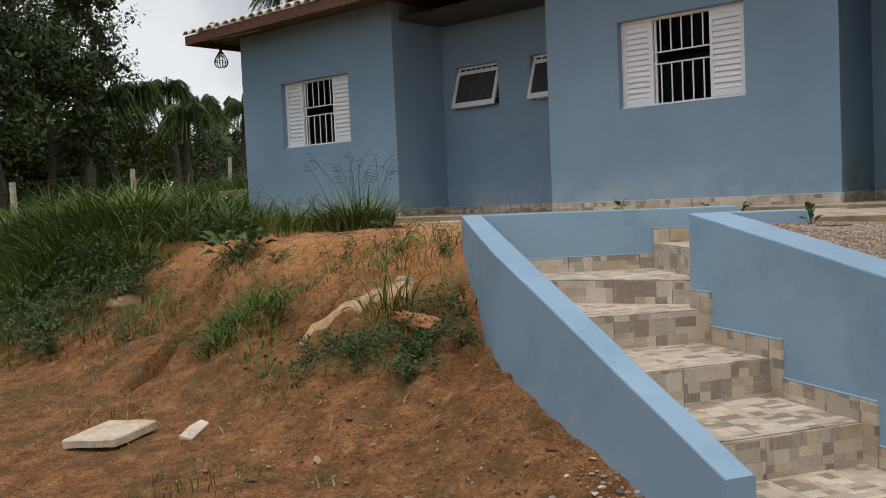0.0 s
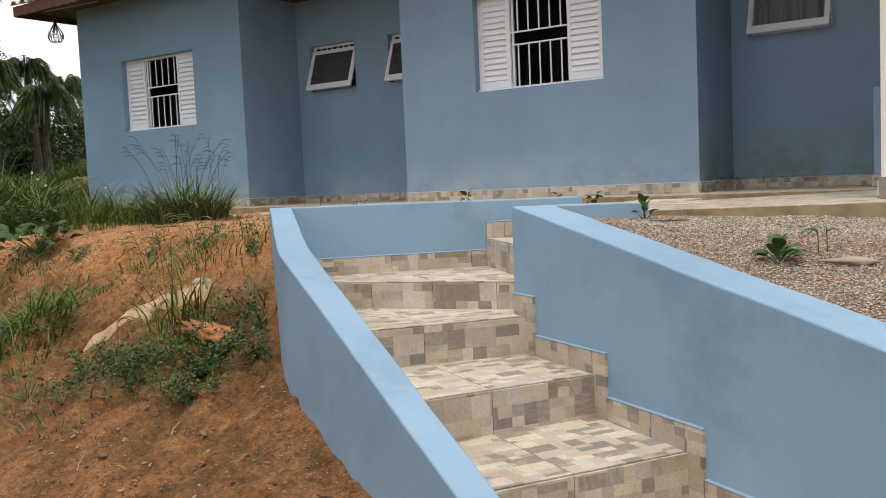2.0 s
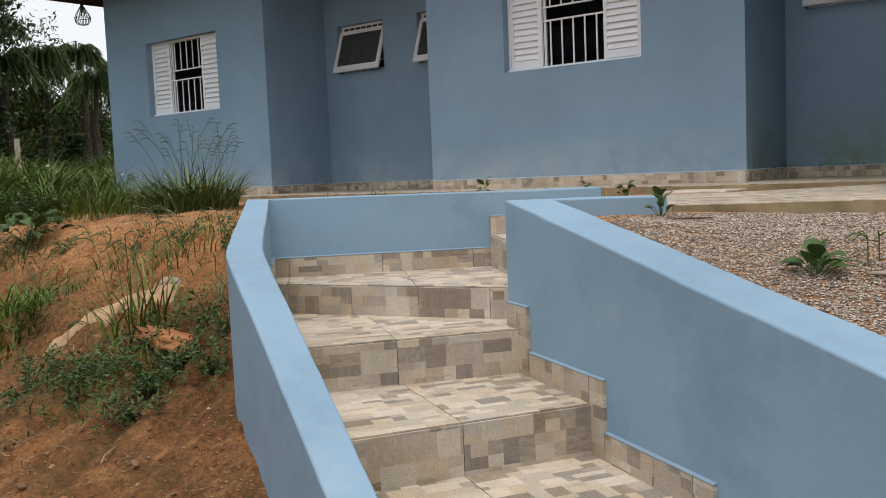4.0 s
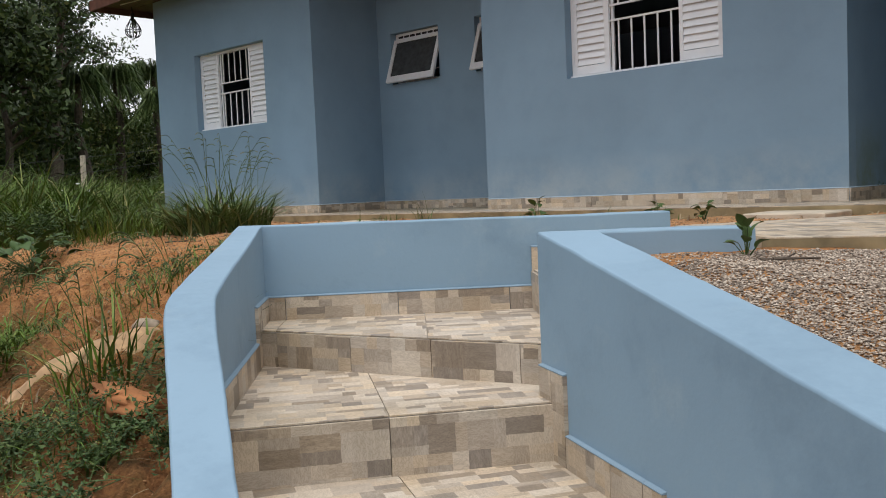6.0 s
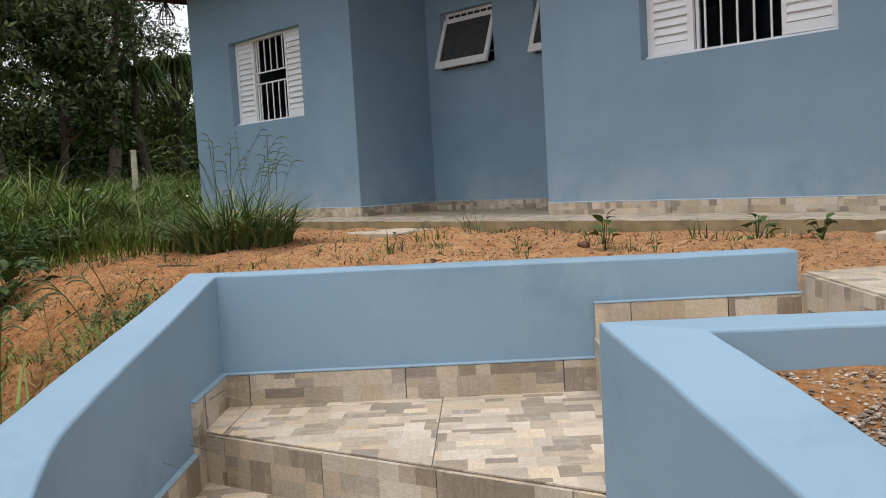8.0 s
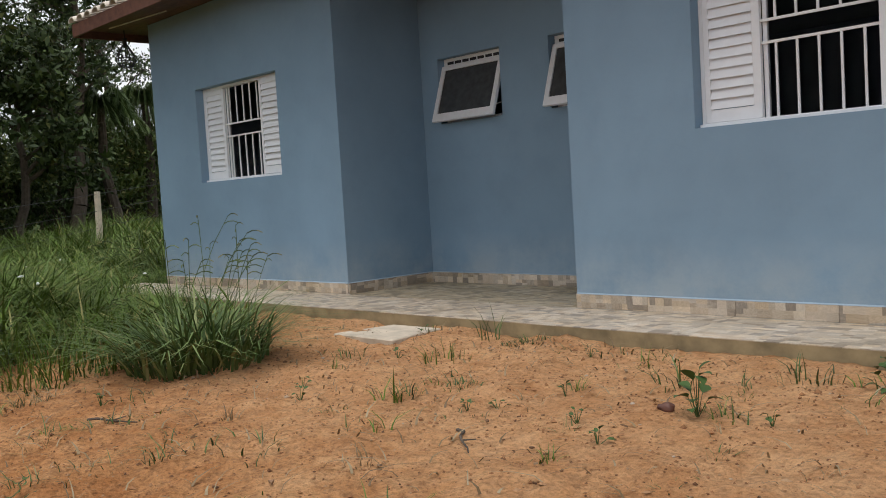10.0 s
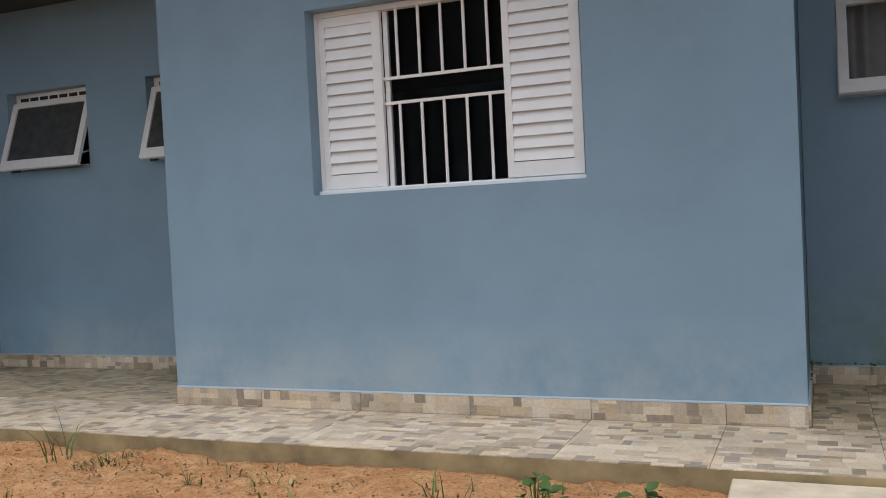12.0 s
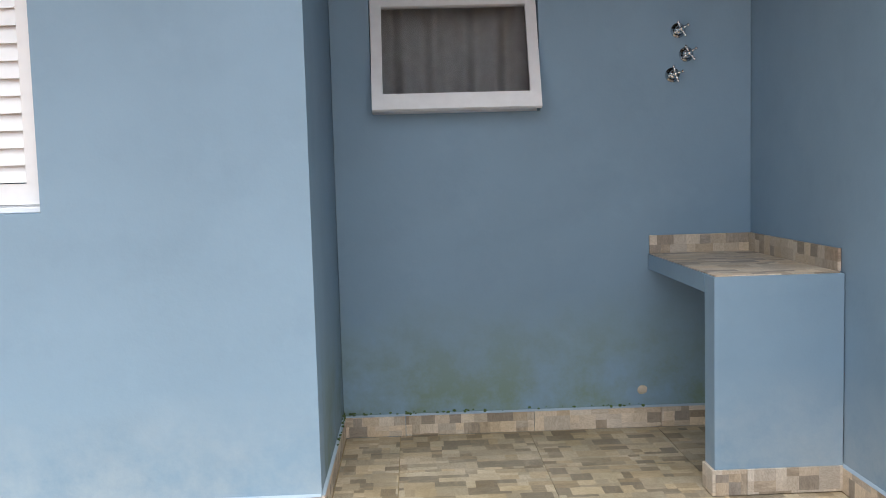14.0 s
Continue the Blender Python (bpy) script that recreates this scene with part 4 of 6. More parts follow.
tagged(part("paint_chip", bm, M_CONCRETE), "small bare plaster patch on the blue wall", "plaster chip")

def moss():
    """Small cushions of moss that grow on the mortar bead in the damp recess."""
    rng = random.Random(17)
    spots = []
    for i in range(46):
        x = X3 + 0.03 + (X4 - X3 - 0.55) * rng.random() ** 1.6
        spots.append((x, REC - 0.008, 0.105 + rng.uniform(0, 0.012), rng.uniform(0.003, 0.011)))
    for i in range(26):
        spots.append((X3 + 0.012, REC - 0.05 - 0.5 * rng.random() ** 2, 0.104 + rng.uniform(0, 0.05) * rng.random(), rng.uniform(0.003, 0.008)))
    scatter_stones("moss", spots, plain("green_moss", (0.075, 0.12, 0.035), 0.95, 0, 0.3, 60, 0.5), "green moss cushions along the top of the damp skirting", "moss")


# ---- pendant lamp ----
def build_lamp(x, y, top):
    lamp = thing("pendant_lamp", "black wire cage pendant lamp under the eaves", "lamp", (x, y, top))
    bm = bmesh.new()
    tube(bm, (0, 0, 0.078), (0, 0, -0.03), 0.007)
    part("cord", bm, M_BLACK, lamp)
    bm = bmesh.new()
    tube(bm, (0, 0, -0.02), (0, 0, -0.07), 0.03, 0.022, 12)
    tube(bm, (0, 0, -0.07), (0, 0, -0.11), 0.022, 0.032, 12)
    part("socket", bm, M_BLACK, lamp)
    cage = bmesh.new()
    prof = [(0.032, -0.10), (0.055, -0.145), (0.092, -0.20), (0.112, -0.26), (0.104, -0.31), (0.075, -0.345), (0.05, -0.355)]
    for i in range(14):
        a = i * math.tau / 14
        for (r0, z0), (r1, z1) in zip(prof, prof[1:]):
            tube(cage, (r0 * math.cos(a), r0 * math.sin(a), z0), (r1 * math.cos(a), r1 * math.sin(a), z1), 0.0048, sides=5)
    for r, z in ((0.05, -0.355), (0.112, -0.26)):
        for i in range(20):
            a, c = i * math.tau / 20, (i + 1) * math.tau / 20
            tube(cage, (r * math.cos(a), r * math.sin(a), z), (r * math.cos(c), r * math.sin(c), z), 0.005, sides=5)
    part("cage", cage, M_BLACK, lamp)
    bm = bmesh.new()
    bmesh.ops.create_uvsphere(bm, u_segments=16, v_segments=10, radius=0.042, matrix=Matrix.Translation((0, 0, -0.19)))
    tube(bm, (0, 0, -0.11), (0, 0, -0.16), 0.018, 0.03, 14)
    part("bulb", bm, M_BULB, lamp, "clear glass bulb", True)


build_lamp(-6.40, -0.10, 2.925)

# ---- concrete covers and rubble ----
def cover(name, poly, z0, z1, label, mat=None):
    bm = prism(poly if area(poly) > 0 else poly[::-1], z0, z1, 0.008)
    for v in bm.verts:
        v.co += Vector((noise.noise(v.co * 9), noise.noise(v.co * 9 + Vector((5, 0, 0))), 0)) * 0.012
    return tagged(part(name, bm, mat or M_CONCRETE), label, "concrete cover")


cover("drain_cover", [(-1.02, -1.36), (-0.93, -0.90), (-0.47, -0.88), (-0.40, -1.37)], -0.20, -0.048, "square pale concrete drain cover set in the clay")
cover("drain_cover", [(3.125, -0.735), (3.135, -1.20), (3.66, -1.22), (3.66, -0.74)], -0.20, -0.03, "square pale concrete drain cover beside the tiled pavement")


M_SLAB = Mat("rust_stained_concrete", 0.88)
M_SLAB.color(M_SLAB.mix(M_SLAB.ramp(M_SLAB.noise(5, 6, 0.7), [(0.5, (0, 0, 0)), (0.68, (1, 1, 1))]), M_SLAB.ramp(M_SLAB.noise(22, 5), [(0.3, (0.46, 0.38, 0.28)), (0.7, (0.64, 0.56, 0.44))]), (0.45, 0.24, 0.10))).bump(M_SLAB.noise(50), 0.4, 0.006)
M_SLAB = M_SLAB.m


def build_slab():
    bm = prism([(-0.29, -0.24), (0.26, -0.27), (0.31, 0.18), (-0.24, 0.24)], -0.03, 0.035, 0.012)
    bmesh.ops.subdivide_edges(bm, edges=bm.edges[:], cuts=2, use_grid_fill=True)
    for v in bm.verts:
        v.co += Vector((noise.noise(v.co * 8), noise.noise(v.co * 8 + Vector((3, 1, 0))), 0.6 * noise.noise(v.co * 5))) * 0.014
    bm.transform(Matrix.Diagonal((0.72, 0.80, 0.8, 1)))
    ob = tagged(part("concrete_slab", bm, M_SLAB), "loose pale stained concrete slab lying on the clay", "slab")
    ob.matrix_world = pose(1.13, -6.50, ground_height(1.13, -6.5) + 0.035, 4, -5, 22)
    bm = prism([(-0.13, -0.05), (0.12, -0.035), (0.14, 0.03), (0.02, 0.045), (-0.12, 0.04)], -0.012, 0.012, 0.004)
    ob = tagged(part("rubble_piece", bm, M_CONCRETE), "flat broken piece of pale mortar on the clay", "rubble")
    ob.matrix_world = pose(1.55, -6.2, ground_height(1.55, -6.2) + 0.015, 12, -8, 118)


build_slab()


def stone(name, x, y, size, mat, label, squash=(1, 1, 0.6), turn=0, sink=0.2, seed=0, category="stone", tilt=(0, 0), crumble=0.10):
    bm = bmesh.new()
    bmesh.ops.create_icosphere(bm, subdivisions=3, radius=1.0)
    for v in bm.verts:
        n = v.co.normalized()
        v.co = n * (1 + 0.28 * noise.noise(n * 1.3 + Vector((seed, 0, 0))) + crumble * noise.noise(n * 4 + Vector((seed, 3, 0))) + 0.5 * crumble * noise.noise(n * 9 + Vector((seed, 5, 0))))
        v.co = Vector((v.co.x * squash[0], v.co.y * squash[1], v.co.z * squash[2])) * size
    ob = tagged(part(name, bm, mat, smooth=True), label, category)
    ob.matrix_world = pose(x, y, ground_height(x, y) + size * squash[2] * (0.5 - sink), tilt[0], tilt[1], turn)
    return ob


M_TAN = plain("tan_hardpan", (0.43, 0.275, 0.15), 0.95, 0, 0.4, 9, 1.0)
M_CLOD = plain("orange_clay_clod", (0.40, 0.165, 0.065), 0.95, 0, 0.25, 9, 0.7)
M_STONE = plain("grey_brown_stone", (0.34, 0.27, 0.20), 0.9, 0, 0.3, 12, 0.5)
def hardpan():
    """A pale tongue of hard clay that stands just proud of the bank."""
    bm = bmesh.new()
    a, b = Vector((2.12, -4.78)), Vector((1.20, -5.20))
    side = Vector((0.24, -0.97))
    rows = []
    for i in range(15):
        u = i / 14
        w = 0.17 * math.sin(math.pi * (0.10 + 0.86 * u)) ** 0.6 * (1.15 - 0.3 * u)
        row = []
        for k in range(9):
            v = -1 + k / 4
            p = a.lerp(b, u) + side * (w * v + 0.03 * noise.noise((u * 4, v, 0)))
            z = ground_height(p.x, p.y) * 0.3 + (-0.25 - 0.47 * u) * 0.7 + 0.02 + 0.02 * noise.noise((u * 7, v * 3, 1.0))
            g = ground_height(p.x, p.y) - 0.03
            z = g + min(0.2, max(0.03, z - g)) * max(0.0, 1 - v * v) ** 0.5 * min(1.0, 4 * u) ** 0.7 * min(1.0, 5 * (1 - u)) ** 0.7
            row.append(bm.verts.new((p.x, p.y, z)))
        rows.append(row)
    for p, q in zip(rows, rows[1:]):
        for k in range(8):
            bm.faces.new((p[k], q[k], q[k + 1], p[k + 1]))
    bmesh.ops.recalc_face_normals(bm, faces=bm.faces[:])
    ob = part("hardpan", bm, M_TAN, smooth=True)
    tagged(ob, "pale tongue of hard clay beside an erosion gully", "clay hump")


hardpan()
stone("clay_clod", 2.42, -5.04, 0.14, M_CLOD, "crumbly orange clay clod on the bank", (1.5, 1.0, 0.36), 10, 0.95, 5, "clay clod", (-8, 14), 0.4)
stone("stone", 1.95, -4.74, 0.05, M_STONE, "grey stone lodged at the head of a gully", (1.3, 0.8, 0.6), 30, 0.2, 8, "stone")
stone("stone", -1.72, -4.74, 0.15, M_TAN, "weathered tan stone in the clay bank", (1.3, 0.8, 0.6), 20, 0.4, 11)


def island_material(name, stops, rough=0.9):
    m = Mat(name, rough)
    g = m.node("ShaderNodeNewGeometry")
    c = m.ramp(g.outputs["Random Per Island"], stops)
    c = m.mix(0.5, c, m.ramp(m.noise(60, 5), [(0.3, (0.6, 0.6, 0.6)), (0.7, (1, 1, 1))]), "MULTIPLY")
    m.color(c)
    return m.m


def scatter_stones(name, spots, material, label, category, tri=20, kind="stuff"):
    """Many small angular stones in one mesh: spots are (x, y, z, radius)."""
    bm = bmesh.new()
    if tri == 8:
        bmesh.ops.create_uvsphere(bm, u_segments=4, v_segments=2, radius=1.0)
    else:
        bmesh.ops.create_icosphere(bm, subdivisions=1, radius=1.0)
    base = np.array([v.co[:] for v in bm.verts])
    faces = np.array([[v.index for v in f.verts] for f in bm.faces])
    bm.free()
    rng = np.random.default_rng(len(spots))
    vs, fs = [], []
    for i, (x, y, z, r) in enumerate(spots):
        q = base * (1 + rng.uniform(-0.28, 0.28, (len(base), 1))) * (r * rng.uniform((0.7, 0.7, 0.4), (1.35, 1.2, 0.8)))
        a = rng.uniform(0, math.tau)
        rot = np.array([[math.cos(a), -math.sin(a), 0], [math.sin(a), math.cos(a), 0], [0, 0, 1]])
        vs.append(q @ rot.T + (x, y, z))
        fs.append(faces + len(base) * i)
    me = bpy.data.meshes.new(name)
    me.from_pydata(np.concatenate(vs).tolist(), [], np.concatenate(fs).tolist())
    me.materials.append(material)
    return tagged(new(name, me), label, category, kind=kind)


M_GRAVEL = island_material("crushed_granite", [(0.0, (0.14, 0.112, 0.09)), (0.3, (0.27, 0.215, 0.17)), (0.6, (0.42, 0.335, 0.26)), (0.85, (0.55, 0.45, 0.36)), (1.0, (0.68, 0.60, 0.50))])
M_CRUMB = island_material("clay_crumbs", [(0.0, (0.12, 0.05, 0.02)), (0.45, (0.30, 0.135, 0.055)), (0.85, (0.40, 0.20, 0.09)), (0.985, (0.42, 0.27, 0.15)), (1.0, (0.52, 0.43, 0.34))])


def in_gravel(x, y):
    q = Vector((x, y)) - P0
    s, n = q.dot(D), q.dot(N)
    back = (Vector((x, y)) - Vector(CAP_L[1])).dot(Vector((0.707, -0.707)))
    if n < 0.16 or back < 1.24:
        return False
    edge = -3.83 + (x - 4.43) * 0.366
    return y < edge and x < 8.5


def gravel():
    rng = random.Random(4)
    spots = []
    while len(spots) < 115000:
        x, y = rng.uniform(4.15, 6.9), rng.uniform(-6.1, -2.9)
        if not in_gravel(x, y) or rng.random() < (x - 6.0) / 0.9:
            continue
        bare = noise.noise((x * 1.6, y * 1.6, 2.2))
        near_edge = (Vector((x, y)) - Vector((4.1, -4.2))).length < 0.36 + 0.2 * bare or bare > 0.55
        if near_edge and rng.random() < 0.85:
            continue
        spots.append((x, y, ground_height(x, y) + rng.uniform(-0.003, 0.006), rng.uniform(0.0032, 0.0060)))
    scatter_stones("gravel", spots, M_GRAVEL, "bed of crushed grey and pinkish granite gravel", "gravel", 8)


gravel()
moss()


def crumbs():
    rng = random.Random(9)
    spots = []
    while len(spots) < 30000:
        x, y = rng.uniform(-2.5, 4.6), rng.uniform(-7.6, -0.8)
        q = Vector((x, y)) - P0
        if q.dot(N) > -1.25 and q.dot(D) > -1.9 and (Vector((x, y)) - Vector(CAP_L[1])).dot(Vector((0.707, -0.707))) > -0.2:
            continue
        if rng.random() > (0.8 if y < -4 else 0.45):
            continue
        r = rng.uniform(0.003, 0.008) if rng.random() < 0.975 else rng.uniform(0.009, 0.017)
        spots.append((x, y, ground_height(x, y) + r * 0.15, r))
    for i in range(900):
        u = rng.random()
        p = Vector(OUT_L[2]).lerp(Vector(OUT_L[3]), u) - N * abs(rng.gauss(0.03, 0.10))
        r = rng.uniform(0.003, 0.008)
        spots.append((p.x, p.y, ground_height(p.x, p.y) + r * 0.2, r))
    bits = []
    for i in range(160):
        p = Vector(OUT_L[2]).lerp(Vector(OUT_L[3]), min(1.0, 0.55 + 0.45 * rng.random() ** 0.6)) - N * abs(rng.gauss(0.06, 0.09))
        r = rng.uniform(0.006, 0.019)
        bits.append((p.x, p.y, ground_height(p.x, p.y) + r * 0.25, r))
    scatter_stones("wall_rubble", bits, M_GRAVEL, "broken mortar and grey stones at the foot of the blue wall", "rubble")
    scatter_stones("soil_crumbs", spots, M_CRUMB, "crumbs of clay, mortar and small stones on the soil", "rubble", 8)


crumbs()


# ---- plants ----
def leaf_material(name, stops, rough=0.55):
    m = Mat(name, rough, 0, 0.3)
    g = m.node("ShaderNodeNewGeometry")
    c = m.ramp(g.outputs["Random Per Island"], stops)
    c = m.mix(0.5, c, m.ramp(m.noise(1.6, 3), [(0.35, (0.65, 0.65, 0.6)), (0.65, (1, 1, 1))]), "MULTIPLY")
    m.color(c)
    m.b.inputs["Transmission Weight"].default_value = 0.0
    m.b.inputs["Subsurface Weight"].default_value = 0.0
    return m.m


M_GRASS = leaf_material("meadow_grass", [(0.0, (0.05, 0.08, 0.012)), (0.4, (0.09, 0.155, 0.02)), (0.8, (0.145, 0.235, 0.032)), (0.92, (0.22, 0.25, 0.06)), (1.0, (0.36, 0.29, 0.12))])
M_TUFT = leaf_material("coarse_grass", [(0.0, (0.04, 0.062, 0.02)), (0.5, (0.08, 0.125, 0.035)), (0.85, (0.14, 0.19, 0.06)), (1.0, (0.30, 0.25, 0.12))])
M_BIG_TUFT = leaf_material("broad_grass", [(0.0, (0.05, 0.085, 0.025)), (0.5, (0.10, 0.165, 0.045)), (0.85, (0.17, 0.235, 0.075)), (1.0, (0.30, 0.27, 0.12))])
M_WEED = leaf_material("weed_leaf", [(0.0, (0.03, 0.055, 0.016)), (0.6, (0.06, 0.11, 0.028)), (1.0, (0.12, 0.16, 0.05))])
M_DRY = leaf_material("dry_straw", [(0.0, (0.16, 0.10, 0.05)), (0.6, (0.30, 0.21, 0.11)), (1.0, (0.40, 0.32, 0.2))])
M_TREE_LEAF = leaf_material("tree_leaf", [(0.0, (0.018, 0.033, 0.011)), (0.5, (0.042, 0.07, 0.02)), (0.9, (0.07, 0.108, 0.028)), (1.0, (0.12, 0.13, 0.038))])
M_PALM_LEAF = leaf_material("palm_leaflet", [(0.0, (0.04, 0.07, 0.022)), (0.6, (0.085, 0.135, 0.038)), (1.0, (0.14, 0.18, 0.06))])
M_BUSH_LEAF = leaf_material("bush_leaf", [(0.0, (0.04, 0.065, 0.016)), (0.55, (0.08, 0.125, 0.027)), (0.9, (0.13, 0.165, 0.04)), (1.0, (0.22, 0.19, 0.06))])
M_BARK = plain("grey_brown_bark", (0.085, 0.066, 0.05), 0.95, 0, 0.35, 12, 0.7)


def blades(roots, rng, segs=3):
    """Grass blades as tapered bent strips: roots are (x, y, z, height, width, lean, heading)."""
    r = np.array(roots)
    n = len(r)
    x, y, z, h, w, lean, head = r.T
    side = np.stack([-np.sin(head), np.cos(head), np.zeros(n)], 1)
    out = np.stack([np.cos(head), np.sin(head), np.zeros(n)], 1)
    vs = []
    for k in range(segs + 1):
        u = k / segs
        c = np.stack([x, y, z], 1) + out * (h * lean * u ** 1.8)[:, None]
        c[:, 2] += h * (u - 0.45 * np.minimum(lean, 1.3) * u ** 2.4)
        if k < segs:
            half = (w * (1 - u ** 1.5) * 0.5)[:, None]
            vs += [c - side * half, c + side * half]
        else:
            vs.append(c)
    per = 2 * segs + 1
    verts = np.stack(vs, 1).reshape(-1, 3)
    faces = []
    for i in range(n):
        o = i * per
        for k in range(segs - 1):
            faces.append((o + 2 * k, o + 2 * k + 1, o + 2 * k + 3, o + 2 * k + 2))
        faces.append((o + 2 * segs - 2, o + 2 * segs - 1, o + 2 * segs))
    return verts.tolist(), faces


def grass(name, roots, material, label, category, kind="", parent=None):
    verts, faces = blades(roots, random)
    me = bpy.data.meshes.new(name)
    me.from_pydata(verts, [], faces)
    me.materials.append(material)
    ob = new(name, me)
    if parent is not None:
        ob.parent = parent
        return tagged(ob, kind="stuff")
    return tagged(ob, label, category, kind=kind)


def meadow():
    rng = random.Random(12)
    roots = []

    def free(x, y):
        s = y - 0.06 * max(0.0, min(2.4, 1.2 - x))
        edge = (-3.8 if x > -1.5 else -4.5) + 0.5 * noise.noise((x * 0.9, 1.0, 2.0)) if x > -3.4 else -6.8
        if s < edge or (y > PAVE - 0.2 and x > -6.75 and y < DEPTH):
            return False
        return not (x > -3.4 and (y > -1.6 or rng.random() < (x + 2.7) / 1.9))

    for i in range(5600):
        u = rng.random() ** 0.75
        x = -0.9 - 17.5 * u
        y = rng.uniform(-6.8, 11.0) if x < -6.75 else rng.uniform(-6.6, -0.9)
        if not free(x, y):
            continue
        patch = noise.noise((x * 0.45, y * 0.45, 5.0))
        big = patch > (0.08 if x < -2.5 else -0.05) and x < -1.6
        n = rng.randint(14, 30)
        h0 = (rng.uniform(0.55, 1.05) * (1.0 + 0.5 * patch) if big else rng.uniform(0.2, 0.5)) * (1.0 if x < -3.2 else 0.75)
        for k in range(n):
            a, r = rng.uniform(0, math.tau), rng.uniform(0, 0.16)
            px, py = x + r * math.cos(a), y + r * math.sin(a)
            roots.append((px, py, ground_height(px, py) - 0.02, h0 * rng.uniform(0.5, 1.1), rng.uniform(0.010, 0.022) if big else rng.uniform(0.006, 0.012), rng.uniform(0.5, 1.9), a + rng.gauss(0, 0.6)))
    grass("meadow_grass", roots, M_GRASS, "overgrown green meadow grass with straw-coloured stems", "grass", "stuff")
    flowers = []
    while len(flowers) < 26:
        x, y = rng.uniform(-9, -2.6), rng.uniform(-5.4, -1.2)
        if free(x, y):
            flowers.append((x, y, ground_height(x, y) + rng.uniform(0.25, 0.5), rng.uniform(0.012, 0.022)))
    scatter_stones("meadow_flowers", flowers, M_WHITE, "tiny white wild flowers among the grass", "flowers")


meadow()


def tuft(name, x, y, radius, height, count, label, material=None, seed=1, stalks=0, width=0.011, fan=1.0, stiff=1.0):
    """A grass clump; stalks adds bent flowering stems."""
    rng = random.Random(seed)
    t = thing(name, label, "grass tuft")
    roots = []
    for i in range(count):
        a, r = rng.uniform(0, math.tau), radius * math.sqrt(rng.random())
        px, py = x + r * math.cos(a), y + r * math.sin(a)
        h = height * rng.uniform(0.45, 1.0) * (1 - 0.35 * r / radius)
        head = a + rng.gauss(0, fan)
        roots.append((px, py, ground_height(px, py) - 0.01, h, width * rng.uniform(0.6, 1.3), stiff * (rng.uniform(0.15, 0.8) + 1.0 * r / radius * rng.random()), head))
    grass("blade_mass", roots, material or M_TUFT, "", "", "", t)
    for i in range(stalks):
        a, r = rng.uniform(0, math.tau), radius * 0.8 * math.sqrt(rng.random())
        p = Vector((x + r * math.cos(a), y + r * math.sin(a), 0))
        p.z = ground_height(p.x, p.y)
        bm = bmesh.new()
        h, lean = height * rng.uniform(0.75, 1.15), rng.uniform(0.05, 0.38)
        last = p
        stem = [p]
        head = a + rng.gauss(0, 0.6)
        for k in range(1, 6):
            u = k / 5
            q = p + Vector((math.cos(head) * lean * h * u * u, math.sin(head) * lean * h * u * u, h * (u - 0.12 * u * u)))
            tube(bm, last, q, 0.0024, 0.0018, 4)
            last = q
            stem.append(q)
        for j in range(rng.randint(2, 4)):
            b = head + rng.gauss(0, 0.6)
            o = last
            start = stem[-1].lerp(stem[-2], 0.3 * j)
            o = start
            for k in range(1, 4):
                u = k / 3
                q = start + Vector((math.cos(b) * 0.09 * u, math.sin(b) * 0.09 * u, 0.06 * u - 0.06 * u * u))
                tube(bm, o, q, 0.003, 0.0026, 4)
                o = q
        part("seed_stalk", bm, M_TUFT, t)
    return t


tuft("grass_tuft", -0.92, -2.42, 0.40, 0.86, 600, "large dark green grass tuft with seed stalks on the clay", M_BIG_TUFT, 3, 24, 0.017, 0.7, 1.35)
tuft("grass_tuft", -2.6, -1.75, 0.65, 0.42, 420, "dark green grass tuft by the house front", None, 4, 4)
tuft("grass_tuft", -1.75, -3.0, 0.6, 0.5, 420, "green grass tuft at the top of the bank", M_GRASS, 5, 3)
tuft("grass_tuft", 0.55, -5.05, 0.36, 0.40, 380, "light green grass tuft on the clay bank", M_GRASS, 6, 3, 0.012, 1.3, 1.7)
tuft("grass_tuft", 0.25, -4.75, 0.34, 0.36, 280, "light green grass tuft on the clay bank", M_GRASS, 7, 3, 0.012, 1.3, 1.7)
tuft("grass_tuft", 2.08, -5.0, 0.2, 0.6, 60, "tall sparse grass growing over a hump of clay", M_GRASS, 8, 5, 0.013)
tuft("grass_tuft", 1.8, -4.35, 0.4, 0.36, 140, "thin green grass near the top of the bank", M_GRASS, 9, 3, 0.007, 1.2, 1.6)
tuft("grass_tuft", 0.5, -6.2, 0.3, 0.2, 60, "thin dry grass at the foot of the bank", M_TUFT, 10, 0, 0.006)
tuft("grass_tuft", 2.35, -6.75, 0.35, 0.22, 110, "thin dry grass at the foot of the bank", M_TUFT, 11, 0, 0.006)
tuft("grass_tuft", 1.6, -5.75, 0.18, 0.2, 40, "thin dry grass at the foot of the bank", M_TUFT, 12, 0, 0.006)
tuft("grass_tuft", 1.0, -5.3, 0.2, 0.22, 50, "thin green grass on the clay bank", M_GRASS, 13, 0, 0.008)
tuft("grass_tuft", -1.0, -5.0, 0.4, 0.32, 200, "thin green grass on the clay bank", M_GRASS, 14, 0, 0.01)
